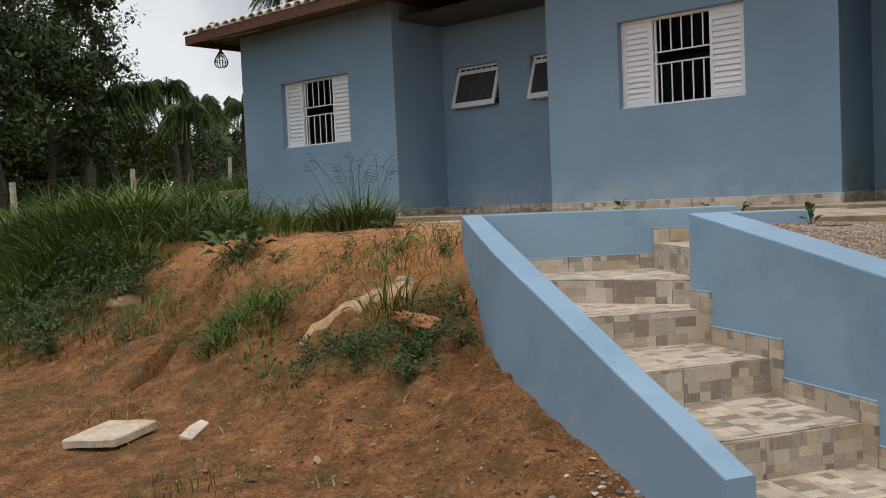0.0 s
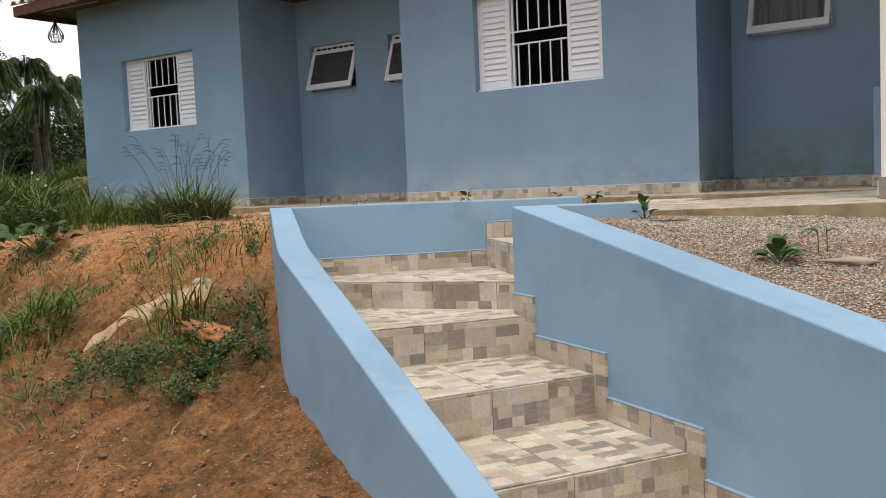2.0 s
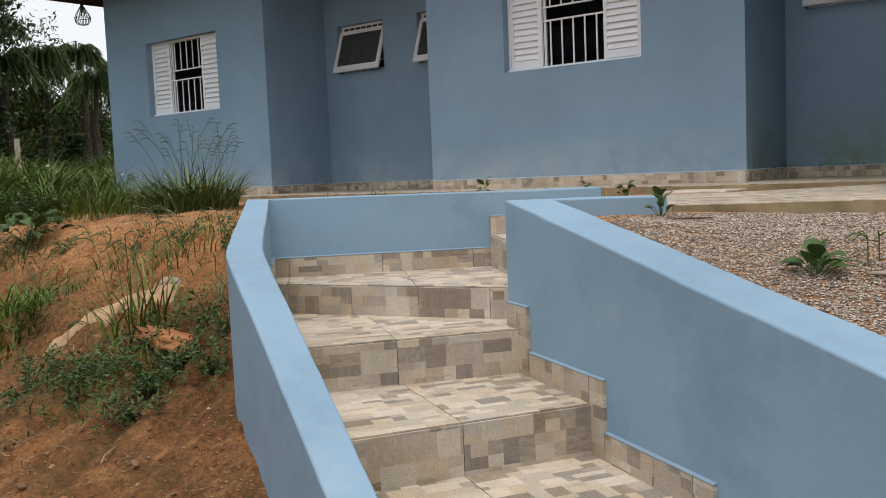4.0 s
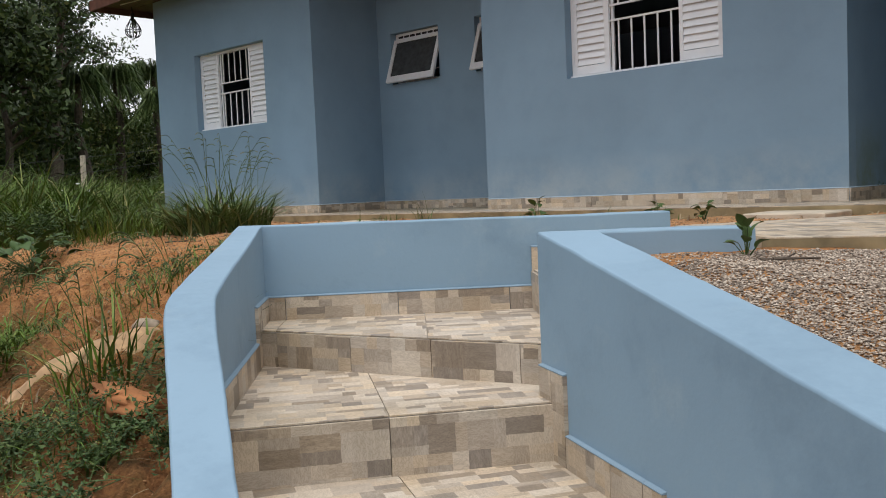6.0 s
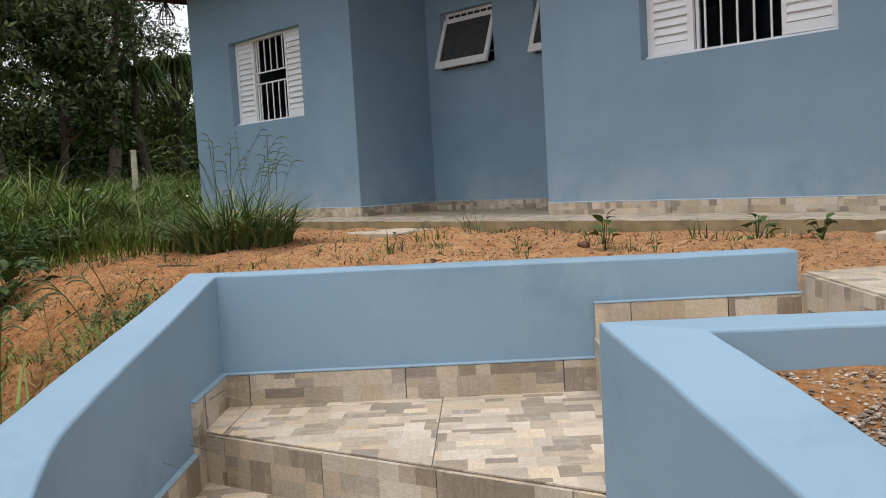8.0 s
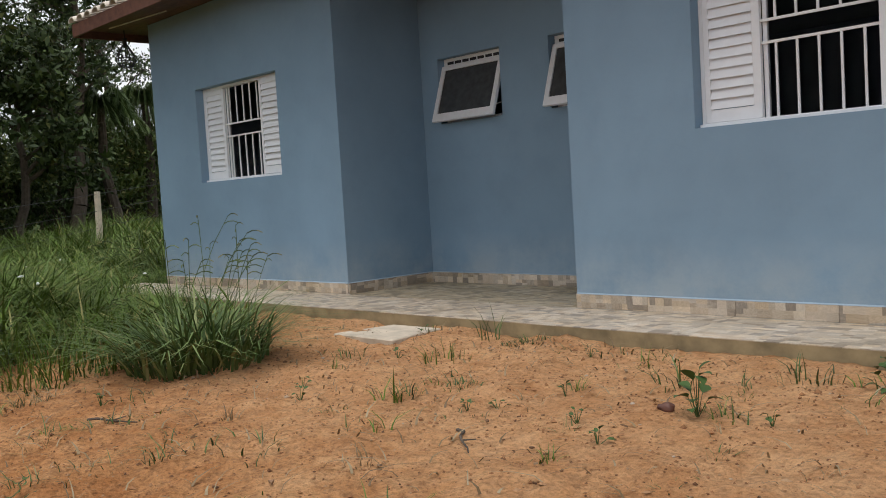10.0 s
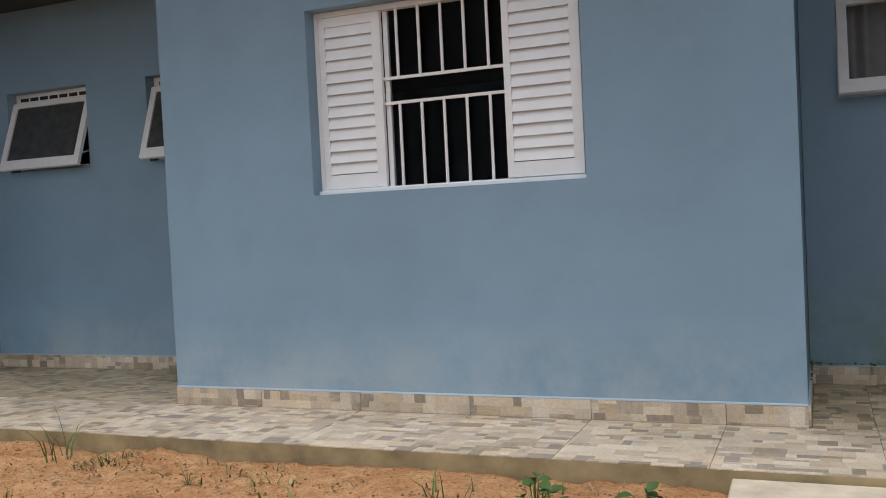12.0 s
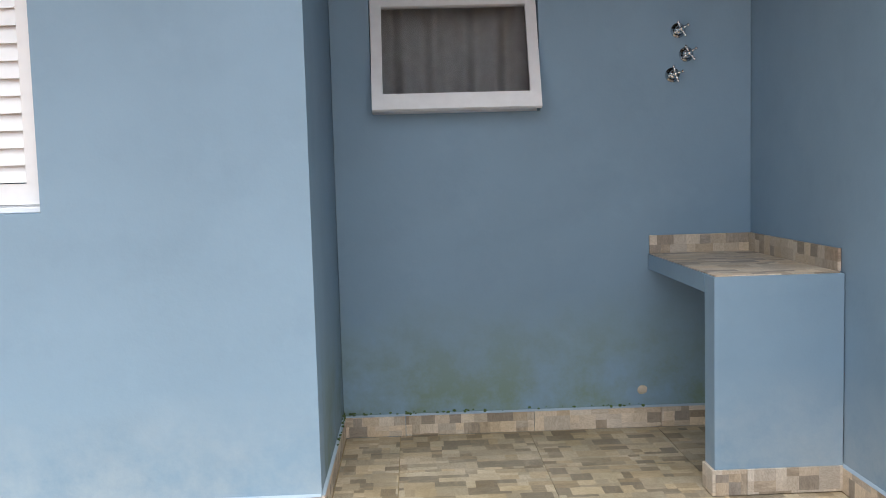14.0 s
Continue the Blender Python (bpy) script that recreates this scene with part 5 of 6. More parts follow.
for i, (x, y, r, h, n) in enumerate(((0.82, -2.45, 0.06, 0.30, 14), (0.83, -2.36, 0.07, 0.26, 12), (0.05, -0.95, 0.10, 0.42, 12), (0.33, -1.62, 0.14, 0.26, 26), (1.72, -1.56, 0.08, 0.28, 16), (0.34, -0.95, 0.15, 0.10, 90), (1.18, -2.8, 0.05, 0.22, 9), (2.14, -1.15, 0.16, 0.22, 24), (0.87, -2.03, 0.09, 0.09, 40), (2.45, -1.05, 0.18, 0.18, 18), (2.12, -1.88, 0.08, 0.14, 10), (0.07, -3.4, 0.1, 0.18, 12), (1.35, -1.2, 0.2, 0.14, 16), (0.95, -1.1, 0.2, 0.14, 18), (-0.3, -1.8, 0.12, 0.16, 14), (-0.6, -1.7, 0.1, 0.12, 10), (2.95, -2.2, 0.07, 0.14, 10), (2.6, -3.75, 0.06, 0.2, 9), (1.9, -3.4, 0.14, 0.2, 18), (0.9, -3.3, 0.2, 0.16, 22))):
    tuft("grass_sprig", x, y, r, h, n, "thin green grass sprig growing in bare clay", M_TUFT if i % 3 else M_GRASS, 30 + i, 0, 0.008)


def leafy(name, x, y, count, size, label, seed, height=0.16, spread=0.12, category="weed", up=0):
    """A low plant of rounded leaves on short stems."""
    rng = random.Random(seed)
    t = thing(name, label, category)
    z = ground_height(x, y)
    stems = bmesh.new()

    def to_wall(px, py):
        return (Vector((px, py)) - Vector(CAP_L[1])).dot(Vector((0.681, 0.732)))

    outside = y < -4.2 and to_wall(x, y) < -0.1
    for i in range(count):
        a, k = i * 2.399 + rng.uniform(-0.4, 0.4), rng.random()
        reach = spread * (1.05 - 0.75 * k) * rng.uniform(0.5, 1.0)
        top = Vector((x + reach * math.cos(a), y + reach * math.sin(a), z + height * (0.2 + 0.9 * k)))
        if outside and to_wall(top.x, top.y) > -0.28:
            continue
        tube(stems, (x, y, z - 0.01), top, 0.0022, 0.0014, 4)
        bm = bmesh.new()
        n = 6
        s = size * rng.uniform(0.75, 1.15)
        mid = [bm.verts.new((0.5 * s * 0 + s * u, 0, 0.10 * s * math.sin(u * 3.0) - 0.16 * s * u * u)) for u in [j / n for j in range(n + 1)]]
        for side in (1, -1):
            rim = []
            for j in range(1, n):
                u = j / n
                rim.append(bm.verts.new((s * u, side * 0.36 * s * math.sin(math.pi * u ** 0.85), 0.07 * s + 0.10 * s * math.sin(u * 3.0) - 0.16 * s * u * u)))
            for j in range(n):
                ring = [mid[j], mid[j + 1]] + ([rim[j]] if j < n - 1 else []) + ([rim[j - 1]] if j > 0 else [])
                bm.faces.new(ring if side < 0 else ring[::-1])
        leaf = part("leaf", bm, M_WEED, t, "", True)
        leaf.matrix_world = pose(*top, rng.uniform(-25, 25), rng.uniform(-45, 15) - up, math.degrees(a) + rng.uniform(-30, 30))
    tagged(part("stem", stems, M_WEED, t), kind="stuff")
    return t


leafy("broadleaf_weed", 2.08, -1.98, 11, 0.07, "young weed with rounded green leaves in bare clay", 1, 0.17, 0.06)
leafy("broadleaf_weed", 2.49, -1.16, 16, 0.065, "young weed with rounded green leaves in bare clay", 2, 0.12, 0.09)
leafy("broadleaf_weed", 2.88, -1.22, 12, 0.06, "young weed with rounded green leaves in bare clay", 3, 0.1, 0.08)
leafy("broadleaf_weed", 4.50, -4.14, 12, 0.05, "dark green broad-leaved weed at the end of a blue wall", 4, 0.085, 0.045, "weed", 30)
leafy("broadleaf_weed", 5.28, -4.71, 18, 0.07, "green rosette weed growing in the gravel", 5, 0.06, 0.05, "weed", 25)
tuft("grass_sprig", 5.38, -4.51, 0.06, 0.12, 12, "thin dry sprig growing in the gravel", M_DRY, 6, 2, 0.004)
leafy("broadleaf_weed", -0.74, -4.1, 46, 0.13, "dark leafy weed on the edge of the clay bank", 7, 0.24, 0.38)
for i, (x, y, n) in enumerate(((1.55, -5.65, 14), (0.0, -5.3, 12), (-2.2, -4.3, 20))):
    leafy("creeping_weed", x, y, n, 0.05, "low creeping weed with small green leaves on the bank", 40 + i, 0.12, 0.26, "weed")


for i, (x, y, r, h, n) in enumerate(((-2.2, -4.6, 0.5, 0.45, 260), (-2.9, -5.1, 0.6, 0.5, 320), (-1.7, -5.3, 0.4, 0.32, 160), (-2.4, -5.6, 0.5, 0.4, 220), (-0.6, -4.35, 0.3, 0.3, 110), (2.35, -5.3, 0.3, 0.3, 120), (2.55, -4.75, 0.22, 0.42, 70), (1.5, -4.5, 0.3, 0.22, 90), (2.0, -5.6, 0.35, 0.2, 90), (0.9, -4.4, 0.3, 0.24, 90))):
    tuft("grass_tuft", x, y, r, h, n, "ragged green grass tuft on the clay bank", M_GRASS if i % 2 else M_TUFT, 200 + i, 1, 0.008, 1.2, 1.6)


def creeper(x, y, reach, height, count, label, seed, size=0.022, material=None, category="weed"):
    """A low sprawling weed: wandering stems that hug the slope, set with many small pointed leaves."""
    rng = random.Random(seed)
    t = thing("creeping_weed" if height < 0.3 else "bushy_weed", label, category)
    stems, verts, faces = bmesh.new(), [], []
    runs = max(8, count // 45)

    def clear(px, py):
        return (Vector((px, py)) - Vector(CAP_L[1])).dot(Vector((0.681, 0.732))) < -0.19 or py > -3.9

    for i in range(runs):
        a = rng.uniform(0, math.tau)
        length = reach * rng.uniform(0.35, 1.0)
        last = None
        rise = height * rng.uniform(0.35, 1.0)
        for k in range(10):
            u = k / 9
            a += rng.gauss(0, 0.16)
            px, py = x + math.cos(a) * length * u, y + math.sin(a) * length * u
            if not clear(px, py):
                break
            p = Vector((px, py, ground_height(px, py) + 0.01 + rise * math.sin(min(1.0, u * 1.25) * 2.2) * (1 - 0.3 * u)))
            if last is not None:
                tube(stems, last, p, 0.0022, 0.0016, 4)
                for j in range(max(2, int(count / runs / 9))):
                    c = last.lerp(p, rng.random()) + Vector((rng.gauss(0, 0.014), rng.gauss(0, 0.014), rng.gauss(0.006, 0.012)))
                    if not clear(c.x, c.y):
                        continue
                    s = size * rng.uniform(0.55, 1.3)
                    d = Vector((rng.gauss(0, 1), rng.gauss(0, 1), rng.gauss(0.1, 0.45))).normalized()
                    w = d.cross(Vector((rng.gauss(0, 0.4), rng.gauss(0, 0.4), 1))).normalized()
                    n = d.cross(w)
                    o = len(verts)
                    verts += [tuple(c), tuple(c + d * s * 0.5 + w * s * 0.32 + n * s * 0.12), tuple(c + d * s * 1.1 - n * s * 0.1), tuple(c + d * s * 0.5 - w * s * 0.32 + n * s * 0.12), tuple(c + d * s * 0.55)]
                    faces += [(o, o + 4, o + 1), (o + 1, o + 4, o + 2), (o, o + 3, o + 4), (o + 3, o + 2, o + 4)]
            last = p
    tagged(part("stem", stems, M_WEED, t), kind="stuff")
    me = bpy.data.meshes.new("foliage")
    me.from_pydata(verts, [], faces)
    me.materials.append(material or M_WEED)
    ob = new("foliage", me)
    ob.parent = t
    tagged(ob, kind="stuff")
    return t


for i, (x, y, reach, h, n) in enumerate(((2.55, -5.28, 0.42, 0.16, 1100), (2.15, -5.42, 0.45, 0.13, 900), (2.8, -5.15, 0.3, 0.2, 700), (1.8, -5.5, 0.4, 0.1, 520), (2.35, -5.05, 0.3, 0.18, 420), (2.72, -5.5, 0.26, 0.1, 360), (0.35, -5.2, 0.35, 0.14, 380), (-0.72, -4.15, 0.4, 0.2, 700), (-0.1, -4.2, 0.3, 0.1, 240), (0.7, -4.15, 0.3, 0.1, 200), (-0.9, -5.2, 0.35, 0.12, 300), (2.4, -4.62, 0.26, 0.2, 260), (2.62, -4.92, 0.24, 0.22, 320), (2.05, -4.45, 0.3, 0.14, 220), (1.45, -4.3, 0.3, 0.1, 160), (-1.3, -4.7, 0.35, 0.14, 300))):
    creeper(x, y, reach, h, n, "creeping weed with small dark green leaves on the clay bank", 900 + i)
for i, (x, y, reach, h, n) in enumerate(((-1.75, -4.75, 0.5, 0.42, 1300), (-2.2, -5.3, 0.6, 0.55, 1700), (-2.7, -4.6, 0.7, 0.6, 1900), (-2.9, -5.6, 0.7, 0.6, 1700), (-1.7, -5.5, 0.35, 0.3, 600), (-2.0, -3.6, 0.6, 0.4, 1200), (-3.6, -3.6, 0.7, 0.5, 1500))):
    creeper(x, y, reach, h, n, "bushy dark green weed at the edge of the meadow", 930 + i, 0.034)


def twig(x, y, length, turn, label):
    bm = bmesh.new()
    last = Vector((-length / 2, 0, 0))
    for k in range(1, 7):
        q = Vector((-length / 2 + length * k / 6, 0.025 * noise.noise((k * 0.7, x, y)), 0.006))
        tube(bm, last, q, 0.007 - 0.0006 * k, 0.0064 - 0.0006 * k, 6)
        last = q
    tube(bm, (0, 0, 0.004), (length * 0.18, length * 0.12, 0.02), 0.004, 0.002, 5)
    ob = tagged(part("twig", bm, M_BARK), label, "twig")
    ob.matrix_world = pose(x, y, ground_height(x, y) + 0.008, 0, 0, turn)


twig(1.55, -2.72, 0.34, -38, "dry brown twig lying on bare clay")
twig(-0.02, -3.35, 0.3, 20, "dry brown twig lying on bare clay")
twig(4.62, -4.15, 0.2, 30, "dry brown twig lying on gravel")
stone("stone", 5.51, -4.61, 0.06, M_STONE, "flat grey-brown stone lying on the gravel", (1.6, 0.7, 0.3), 15, 0.2, 31)
stone("stone", 1.97, -2.02, 0.026, M_WOOD, "reddish brown stone on bare clay", (1.4, 0.8, 0.8), 20, 0.1, 22)
rngy = random.Random(91)
for i in range(44):
    x, y = rngy.uniform(-1.2, 3.2), rngy.uniform(-3.6, -0.85)
    if (Vector((x, y)) - Vector(CAP_L[1])).dot(Vector((0.707, -0.707))) > -0.3:
        continue
    tuft("grass_sprig", x, y, rngy.uniform(0.03, 0.13), rngy.uniform(0.05, 0.16), rngy.randint(5, 16), "tiny grass sprig growing in bare clay", (M_TUFT, M_GRASS, M_DRY)[i % 3], 500 + i, 0, 0.006)
for i in range(12):
    x, y = rngy.uniform(-0.8, 3.0), rngy.uniform(-3.4, -0.9)
    if (Vector((x, y)) - Vector(CAP_L[1])).dot(Vector((0.707, -0.707))) > -0.3:
        continue
    leafy("seedling", x, y, 5, 0.03, "tiny seedling with small green leaves in clay", 600 + i, 0.05, 0.04)
rngw = random.Random(58)
for i in range(150):
    x, y = rngw.uniform(-3.2, 2.7), rngw.uniform(-5.6, -3.4)
    if (Vector((x, y)) - Vector(CAP_L[1])).dot(Vector((0.681, 0.732))) > -0.3:
        continue
    h = rngw.uniform(0.08, 0.24)
    tuft("grass_sprig", x, y, rngw.uniform(0.05, 0.16), h, rngw.randint(8, 26), "thin green grass sprig growing in bare clay", (M_GRASS, M_TUFT, M_DRY)[i % 3], 300 + i, 0, 0.005, 1.4, 1.7)

def flakes():
    """Flat shards of old mortar and dry leaves that lie at the foot of the bank."""
    rng = random.Random(21)
    verts, faces = [], []
    for i in range(300):
        near = rng.random() < 0.7
        x, y = (rng.uniform(2.2, 4.4), rng.uniform(-6.8, -5.3)) if near else (rng.uniform(-1.0, 2.6), rng.uniform(-6.6, -1.2))
        q = Vector((x, y)) - P0
        if q.dot(N) > -1.28 and (Vector((x, y)) - Vector(CAP_L[1])).dot(Vector((0.707, -0.707))) > -0.25:
            continue
        z, r = ground_height(x, y) + 0.010, rng.uniform(0.007, 0.018) if rng.random() < 0.9 or not near else rng.uniform(0.028, 0.05)
        m = pose(x, y, z, rng.uniform(-22, 22), rng.uniform(-22, 22), rng.uniform(0, 360))
        n = rng.randint(5, 9)
        rim = [Vector((r * rng.uniform(0.3, 1.25) * math.cos(k * math.tau / n), 0.6 * r * rng.uniform(0.3, 1.25) * math.sin(k * math.tau / n), 0)) for k in range(n)]
        o = len(verts)
        verts += [tuple(m @ p) for p in rim] + [tuple(m @ (p + Vector((0, 0, 0.006)))) for p in rim]
        faces.append(tuple(range(o + n, o + 2 * n)))
        faces += [(o + k, o + (k + 1) % n, o + n + (k + 1) % n, o + n + k) for k in range(n)]
    me = bpy.data.meshes.new("mortar_flakes")
    me.from_pydata(verts, [], faces)
    me.materials.append(island_material("mortar_flake", [(0.0, (0.14, 0.07, 0.035)), (0.55, (0.27, 0.155, 0.085)), (0.88, (0.38, 0.27, 0.17)), (1.0, (0.52, 0.44, 0.35))]))
    tagged(new("mortar_flakes", me), "flat shards of pale mortar and dry leaves on the clay", "rubble", kind="stuff")


flakes()


def twigs():
    rng = random.Random(31)
    roots = []
    for i in range(1500):
        x, y = rng.uniform(-1.5, 4.2), rng.uniform(-6.6, -0.85)
        q = Vector((x, y)) - P0
        if q.dot(N) > -1.25 and (Vector((x, y)) - Vector(CAP_L[1])).dot(Vector((0.707, -0.707))) > -0.22:
            continue
        roots.append((x, y, ground_height(x, y) + 0.004, rng.uniform(0.02, 0.09), rng.uniform(0.003, 0.012), rng.uniform(1.2, 3.0), rng.uniform(0, math.tau)))
    grass("dry_straw", roots, M_DRY, "bits of dry straw and leaves lying on the clay", "straw", "stuff")


twigs()


# ---- fence ----
def build_fence():
    fence = thing("fence", "old wire fence on weathered pale posts", "fence")
    pts = [(-9.4, -5.3), (-11.95, -1.2), (-14.5, 2.9), (-17.9, 8.3), (-21.0, 13.0)]
    for i, (x, y) in enumerate(pts):
        z = ground_height(x, y)
        bm = bmesh.new()
        box(bm, -0.05, 0.05, -0.05, 0.05, -0.1, 1.2)
        for v in bm.verts:
            if v.co.z > 1:
                v.co.x *= 0.85
                v.co.y *= 0.85
        p = part("post", bm, M_CONCRETE, fence)
        p.matrix_world = pose(x, y, z, random.uniform(-2, 2), random.uniform(-2, 2), 30)
    for h in (0.45, 0.8, 1.15):
        bm = bmesh.new()
        for (ax, ay), (bx, by) in zip(pts, pts[1:]):
            tube(bm, (ax, ay, ground_height(ax, ay) + h), (bx, by, ground_height(bx, by) + h), 0.005, sides=4)
        part("wire", bm, M_BLACK, fence)


build_fence()
bm = boxes((-0.35, 0.35, -0.2, 0.2, -0.1, 0.28), bevel=0.02)
ob = tagged(part("concrete_block", bm, M_OLD_CONCRETE), "grey concrete block in the grass behind the house corner", "block")
ob.matrix_world = pose(-12.6, 4.6, ground_height(-12.6, 4.6) + 0.1, 0, 0, 20)


# ---- trees ----
def leaf_cloud(centres, rng, per, spread, size, material, name, parent, droop=0.0):
    c = np.repeat(np.array(centres), per, 0)
    n = len(c)
    g = np.random.default_rng(rng.randint(0, 99999))
    sp = np.repeat(g.uniform(0.6, 1.3, len(centres)), per)[:, None]
    c = c + g.normal(0, 1, (n, 3)) * spread * sp * (1, 1, 0.75)
    a = g.normal(0, 1, (n, 3))
    a /= np.linalg.norm(a, axis=1)[:, None]
    b = np.cross(a, g.normal(0, 1, (n, 3)))
    b /= np.linalg.norm(b, axis=1)[:, None]
    a[:, 2] -= droop
    s = (size * g.uniform(0.6, 1.3, n))[:, None]
    v = np.stack([c - a * s, c + b * s * 0.42, c + a * s, c - b * s * 0.42], 1).reshape(-1, 3)
    me = bpy.data.meshes.new(name)
    me.from_pydata(v.tolist(), [], [(4 * i, 4 * i + 1, 4 * i + 2, 4 * i + 3) for i in range(n)])
    me.materials.append(material)
    ob = new(name, me)
    ob.parent = parent
    return tagged(ob, kind="stuff")


def build_tree(x, y, height, spread, seed, leaves=9000, first=0.35, label="tall dark broad-leaved tree at the meadow edge", size=0.11):
    rng = random.Random(seed)
    t = thing("tree", label, "tree", group="trees at the meadow edge")
    z0 = ground_height(x, y) - 0.1
    ends = []
    wood = bmesh.new()
    p, r = Vector((x, y, z0)), 0.018 * height + 0.03
    trunk = [p.copy()]
    k = 9
    for i in range(k):
        q = p + Vector((rng.gauss(0, 0.035) * height / 2, rng.gauss(0, 0.035) * height / 2, height * 0.82 / k))
        r1 = r * 0.87
        tube(wood, p, q, r, r1, 9)
        p, r = q, r1
        trunk.append(p.copy())
    part("trunk", wood, M_BARK, t)
    limbs = bmesh.new()
    for i in range(int(12 + height)):
        u = first + (1 - first) * rng.random()
        f = u * k
        o = trunk[int(min(k - 1, f))].lerp(trunk[int(min(k - 1, f)) + 1], f % 1)
        a = rng.uniform(0, math.tau)
        reach = spread * rng.uniform(0.5, 1.0) * (1.15 - 0.55 * u)
        w = 0.05 * (1.2 - u) + 0.02
        last = o
        for j in range(1, 5):
            v = j / 4
            q = o + Vector((math.cos(a) * reach * v, math.sin(a) * reach * v, reach * 0.45 * v * (1.3 - 0.5 * v))) + Vector((rng.gauss(0, 0.1), rng.gauss(0, 0.1), rng.gauss(0, 0.1)))
            tube(limbs, last, q, w * (1.15 - v), w * (0.95 - v * 0.8), 6)
            last = q
            if j > 1:
                ends.append(q[:])
                for m in range(2):
                    s = q + Vector((rng.gauss(0, 0.3), rng.gauss(0, 0.3), rng.gauss(0.1, 0.25))) * spread * 0.32
                    tube(limbs, q, s, 0.016, 0.006, 4)
                    ends.append(s[:])
    tagged(part("limb_work", limbs, M_BARK, t), kind="stuff")
    leaf_cloud(ends, rng, max(4, int(1.35 * leaves) // len(ends)), 0.085 * spread, size, M_TREE_LEAF, "crown", t, 0.2)
    return t


def build_palm(x, y, height, seed, reach=2.4):
    rng = random.Random(seed)
    t = thing("palm_tree", "feathery palm with drooping fronds behind the meadow", "palm tree", group="palms behind the meadow")
    z0 = ground_height(x, y)
    bm = bmesh.new()
    p = Vector((x, y, z0 - 0.1))
    for i in range(6):
        q = p + Vector((rng.gauss(0, 0.06), rng.gauss(0, 0.06), height / 6))
        tube(bm, p, q, 0.17 - 0.012 * i, 0.165 - 0.012 * i, 9)
        p = q
    part("trunk", bm, M_BARK, t)
    for i in range(52):
        a = i * 2.399 + rng.uniform(-0.3, 0.3)
        lift = rng.uniform(-0.6, 2.1)
        verts, faces = [], []
        d = Vector((math.cos(a), math.sin(a), 0))
        side = Vector((-math.sin(a), math.cos(a), 0))
        pts = []
        n = 15
        for j in range(n + 1):
            u = j / n
            pts.append(p + d * reach * (u - 0.24 * u * u * lift) + Vector((0, 0, reach * (lift * 0.72 * u - (0.75 + 0.6 * lift) * u * u))))
        for j in range(1, n + 1):
            u = j / n
            ln = reach * 0.24 * math.sin(math.pi * min(0.97, 0.12 + 0.85 * u)) ** 0.7
            w = 0.026
            for sgn in (1, -1):
                for off in (0.0, 0.33, 0.66):
                    c = pts[j - 1].lerp(pts[j], off + 0.25)
                    tip = c + side * sgn * ln * rng.uniform(0.25, 0.9) + d * ln * rng.uniform(-0.1, 0.7) - Vector((0, 0, ln * rng.uniform(0.1, 1.2)))
                    o = len(verts)
                    verts += [tuple(c - d * w), tuple(c + d * w), tuple(tip)]
                    faces.append((o, o + 1, o + 2))
            o = len(verts)
            verts += [tuple(pts[j - 1] - side * 0.02), tuple(pts[j - 1] + side * 0.02), tuple(pts[j] + side * 0.012), tuple(pts[j] - side * 0.012)]
            faces.append((o, o + 1, o + 2, o + 3))
        me = bpy.data.meshes.new("frond")
        me.from_pydata(verts, [], faces)
        me.materials.append(M_PALM_LEAF)
        f = new("frond", me)
        f.parent = t
    return t


def build_bush(x, y, height, width, seed, leaves=2600, material=None, label="dense green shrub in the tangled hedge line"):
    rng = random.Random(seed)
    t = thing("shrub", label, "shrub", group="shrubs along the fence")
    z = ground_height(x, y)
    ends = []
    wood = bmesh.new()
    for i in range(16):
        a, e = rng.uniform(0, math.tau), rng.uniform(0.3, 1.0)
        q = Vector((x + width * e * math.cos(a) * rng.random(), y + width * e * math.sin(a) * rng.random(), z + height * rng.uniform(0.25, 1.0) * (1.15 - 0.4 * e)))
        tube(wood, (x + 0.1 * math.cos(a), y + 0.1 * math.sin(a), z - 0.05), q, 0.03, 0.01, 5)
        ends.append(q[:])
        for k in range(2):
            ends.append((q + Vector((rng.gauss(0, 0.35), rng.gauss(0, 0.35), rng.gauss(-0.1, 0.25))) * width * 0.5)[:])
    tagged(part("branch_work", wood, M_BARK, t), kind="stuff")
    leaf_cloud(ends, rng, leaves // len(ends), 0.19 * width, 0.085, material or M_BUSH_LEAF, "foliage", t, 0.25)
    return t


TREES = [(-18.4, 0.9, 11.5, 3.0, 1, 8500), (-18.2, -3.0, 12.5, 3.4, 2, 9500), (-21.0, 5.0, 10.0, 1.7, 3, 2600), (-16.6, -6.6, 12.0, 3.4, 4, 9000), (-23.5, -0.6, 13.5, 3.6, 5, 8000), (-25.0, 3.2, 11.0, 2.8, 6, 5200), (-15.4, -10.5, 12.0, 3.6, 7, 11000), (-27.5, 6.6, 8.0, 2.2, 8, 3600), (-19.4, 3.0, 6.5, 2.0, 9, 4200), (-21.5, -5.0, 13.0, 3.8, 10, 8000), (-38.5, 11.0, 16.0, 4.6, 11, 7000), (-42.5, 16.0, 14.5, 4.2, 12, 6000), (-37.0, 7.0, 17.0, 4.8, 13, 7000)]
for tx, ty, th, ts, seed, nl in TREES:
    build_tree(tx, ty, th, ts, seed, nl, 0.22 if seed in (1, 2, 4, 9) else 0.38)
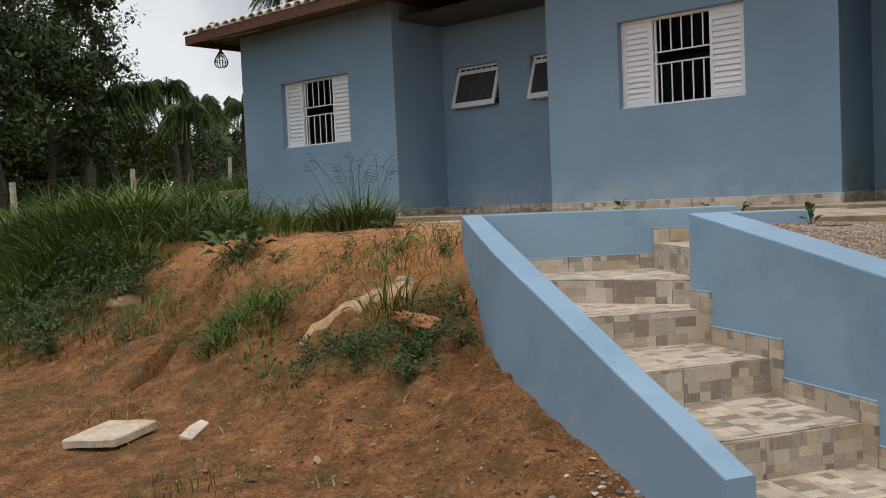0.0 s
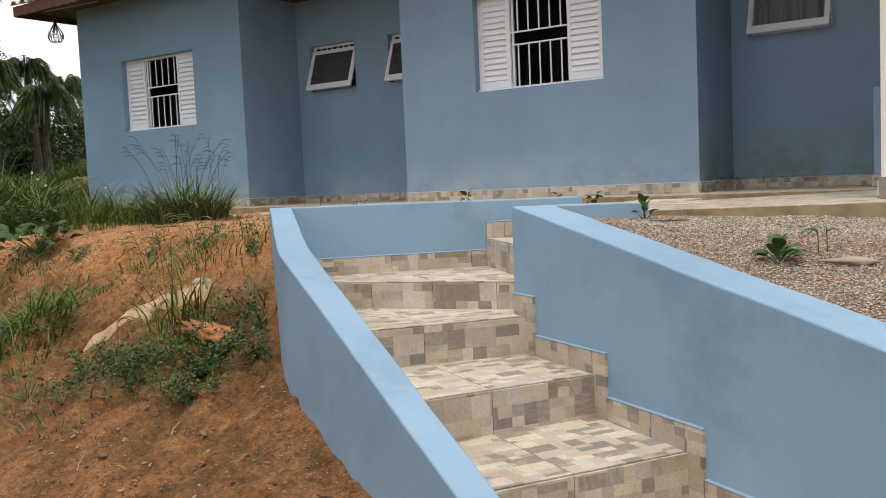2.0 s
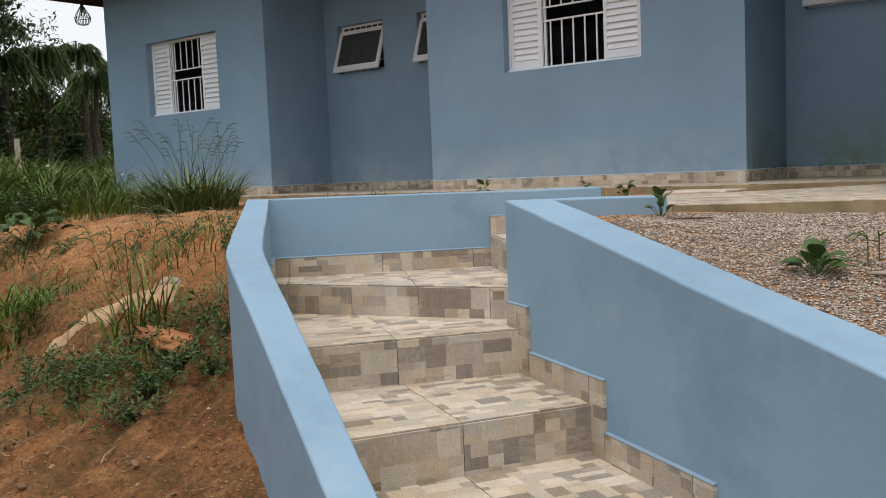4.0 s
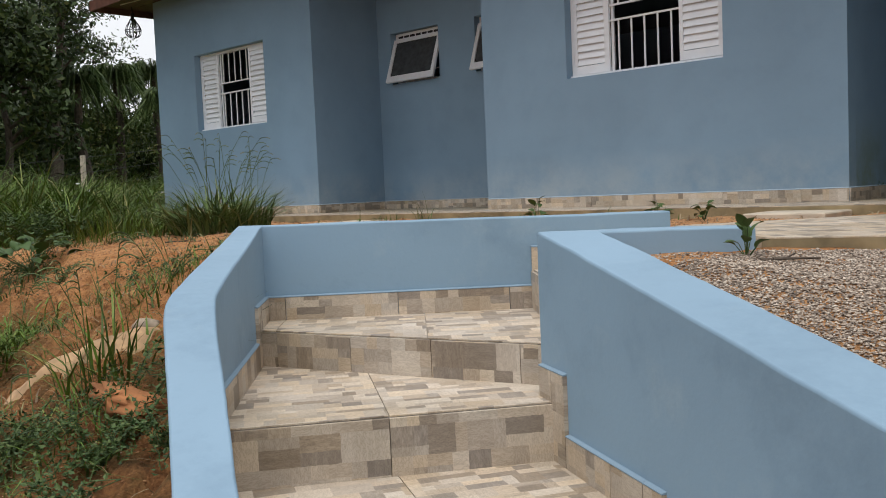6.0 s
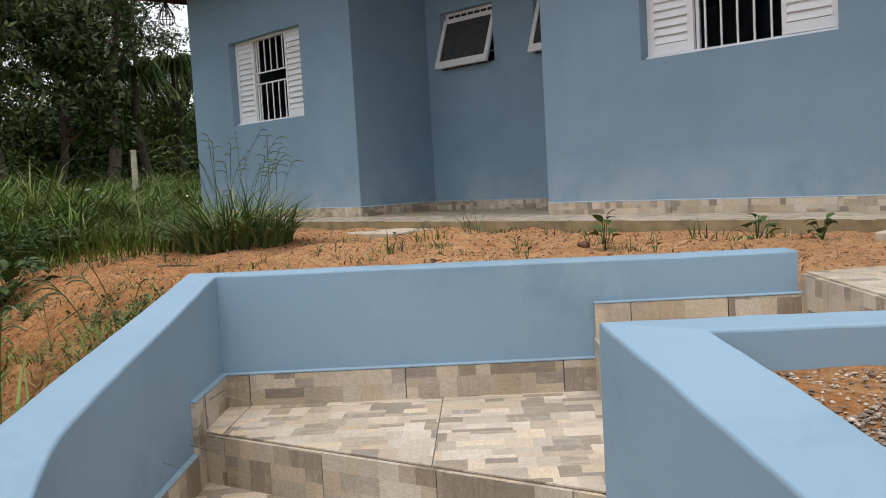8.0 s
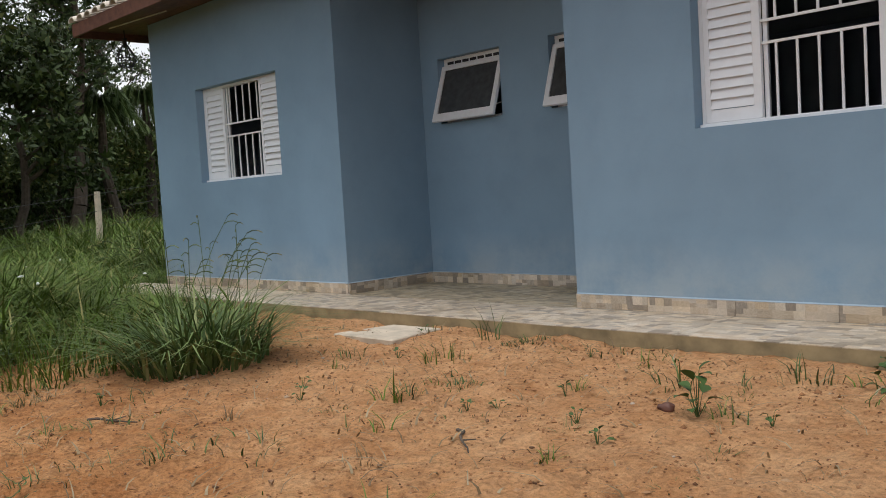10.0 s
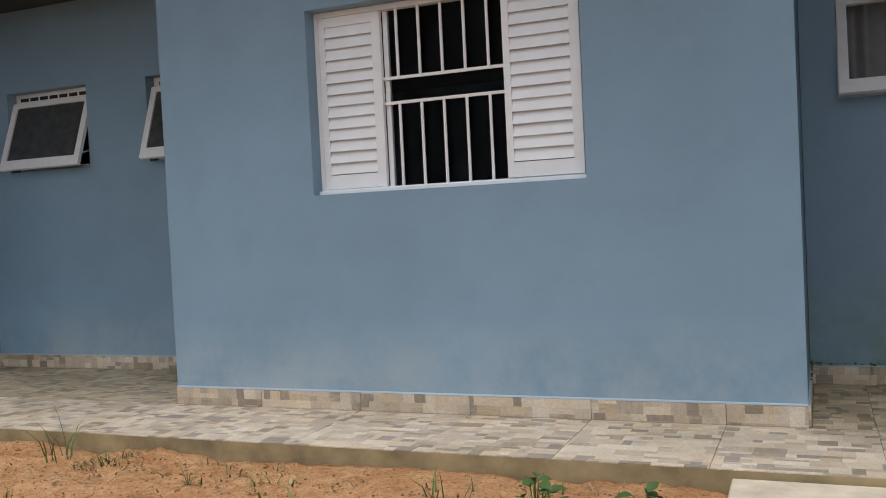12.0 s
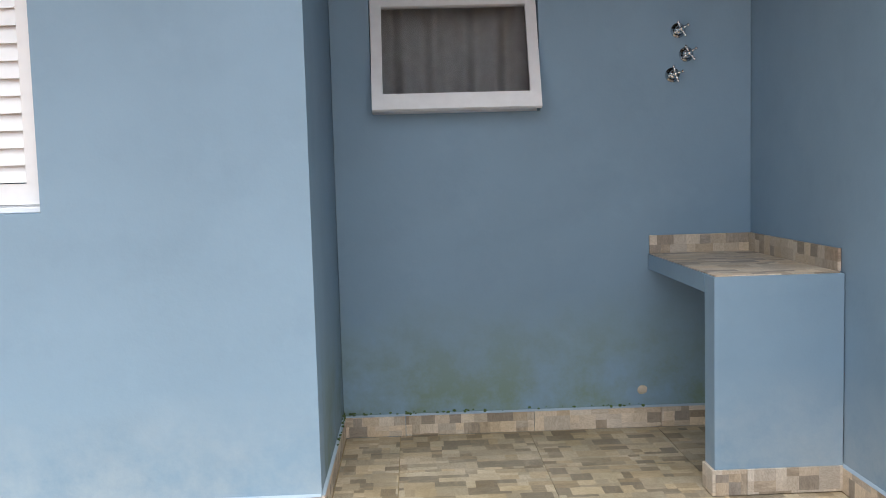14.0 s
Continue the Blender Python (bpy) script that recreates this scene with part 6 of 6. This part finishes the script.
for px, py, ph, seed, rch in ((-25.5, 11.2, 4.4, 1, 1.6), (-28.1, 14.5, 4.2, 2, 1.6), (-30.4, 18.2, 4.5, 3, 1.8), (-23.6, 8.6, 3.9, 4, 1.5), (-21.4, 6.5, 3.4, 5, 1.5), (-26.9, 18.1, 9.8, 6, 1.4), (-22.0, 9.5, 3.0, 7, 1.5)):
    build_palm(px, py, ph + 0.8 - ground_height(px, py), seed, rch)
rngb = random.Random(77)
for i in range(40):
    u = i / 39
    bx = -13.6 - 13.5 * u + rngb.uniform(-0.8, 0.8)
    by = -9.0 + 22.5 * u + rngb.uniform(-0.9, 0.9)
    build_bush(bx - 0.6 - rngb.random() * 1.6, by, rngb.uniform(1.7, 3.6), rngb.uniform(1.3, 2.0), 100 + i, 2600, M_BUSH_LEAF if i % 3 else M_TREE_LEAF, "dense green shrub in the tangled hedge line" if i % 3 else "dark leafy shrub in the tangled hedge line")
for i in range(10):
    build_bush(-36 - rngb.uniform(0, 8), 10 + i * 2.2, rngb.uniform(2.5, 4.2), 2.6, 200 + i, 1800, M_TREE_LEAF, "dark leafy shrub far behind the meadow")


# ---- wooded hill beyond the meadow ----
def woods():
    g = np.random.default_rng(5)
    n = 34000
    a = g.uniform(radians(108), radians(205), n)
    d = g.uniform(48, 75, n)
    x, y = d * np.cos(a), d * np.sin(a)
    crown = 4.0 + 2.2 * np.sin(a * 23) + 1.4 * np.sin(a * 51 + 1)
    z = 0.3 + np.abs(g.normal(0.45, 0.33, n)) * crown
    c = np.stack([x, y, z], 1)
    p = g.normal(0, 1, (n, 3))
    q = np.cross(p, g.normal(0, 1, (n, 3)))
    p /= np.linalg.norm(p, axis=1)[:, None]
    q /= np.linalg.norm(q, axis=1)[:, None]
    s = g.uniform(0.35, 0.7, n)[:, None]
    v = np.stack([c - p * s, c + q * s * 0.6, c + p * s, c - q * s * 0.6], 1).reshape(-1, 3)
    me = bpy.data.meshes.new("far_woods")
    me.from_pydata(v.tolist(), [], [(4 * i, 4 * i + 1, 4 * i + 2, 4 * i + 3) for i in range(n)])
    me.materials.append(M_TREE_LEAF)
    tagged(new("far_woods", me), "dark green woods along the horizon", "woods", kind="stuff")


woods()
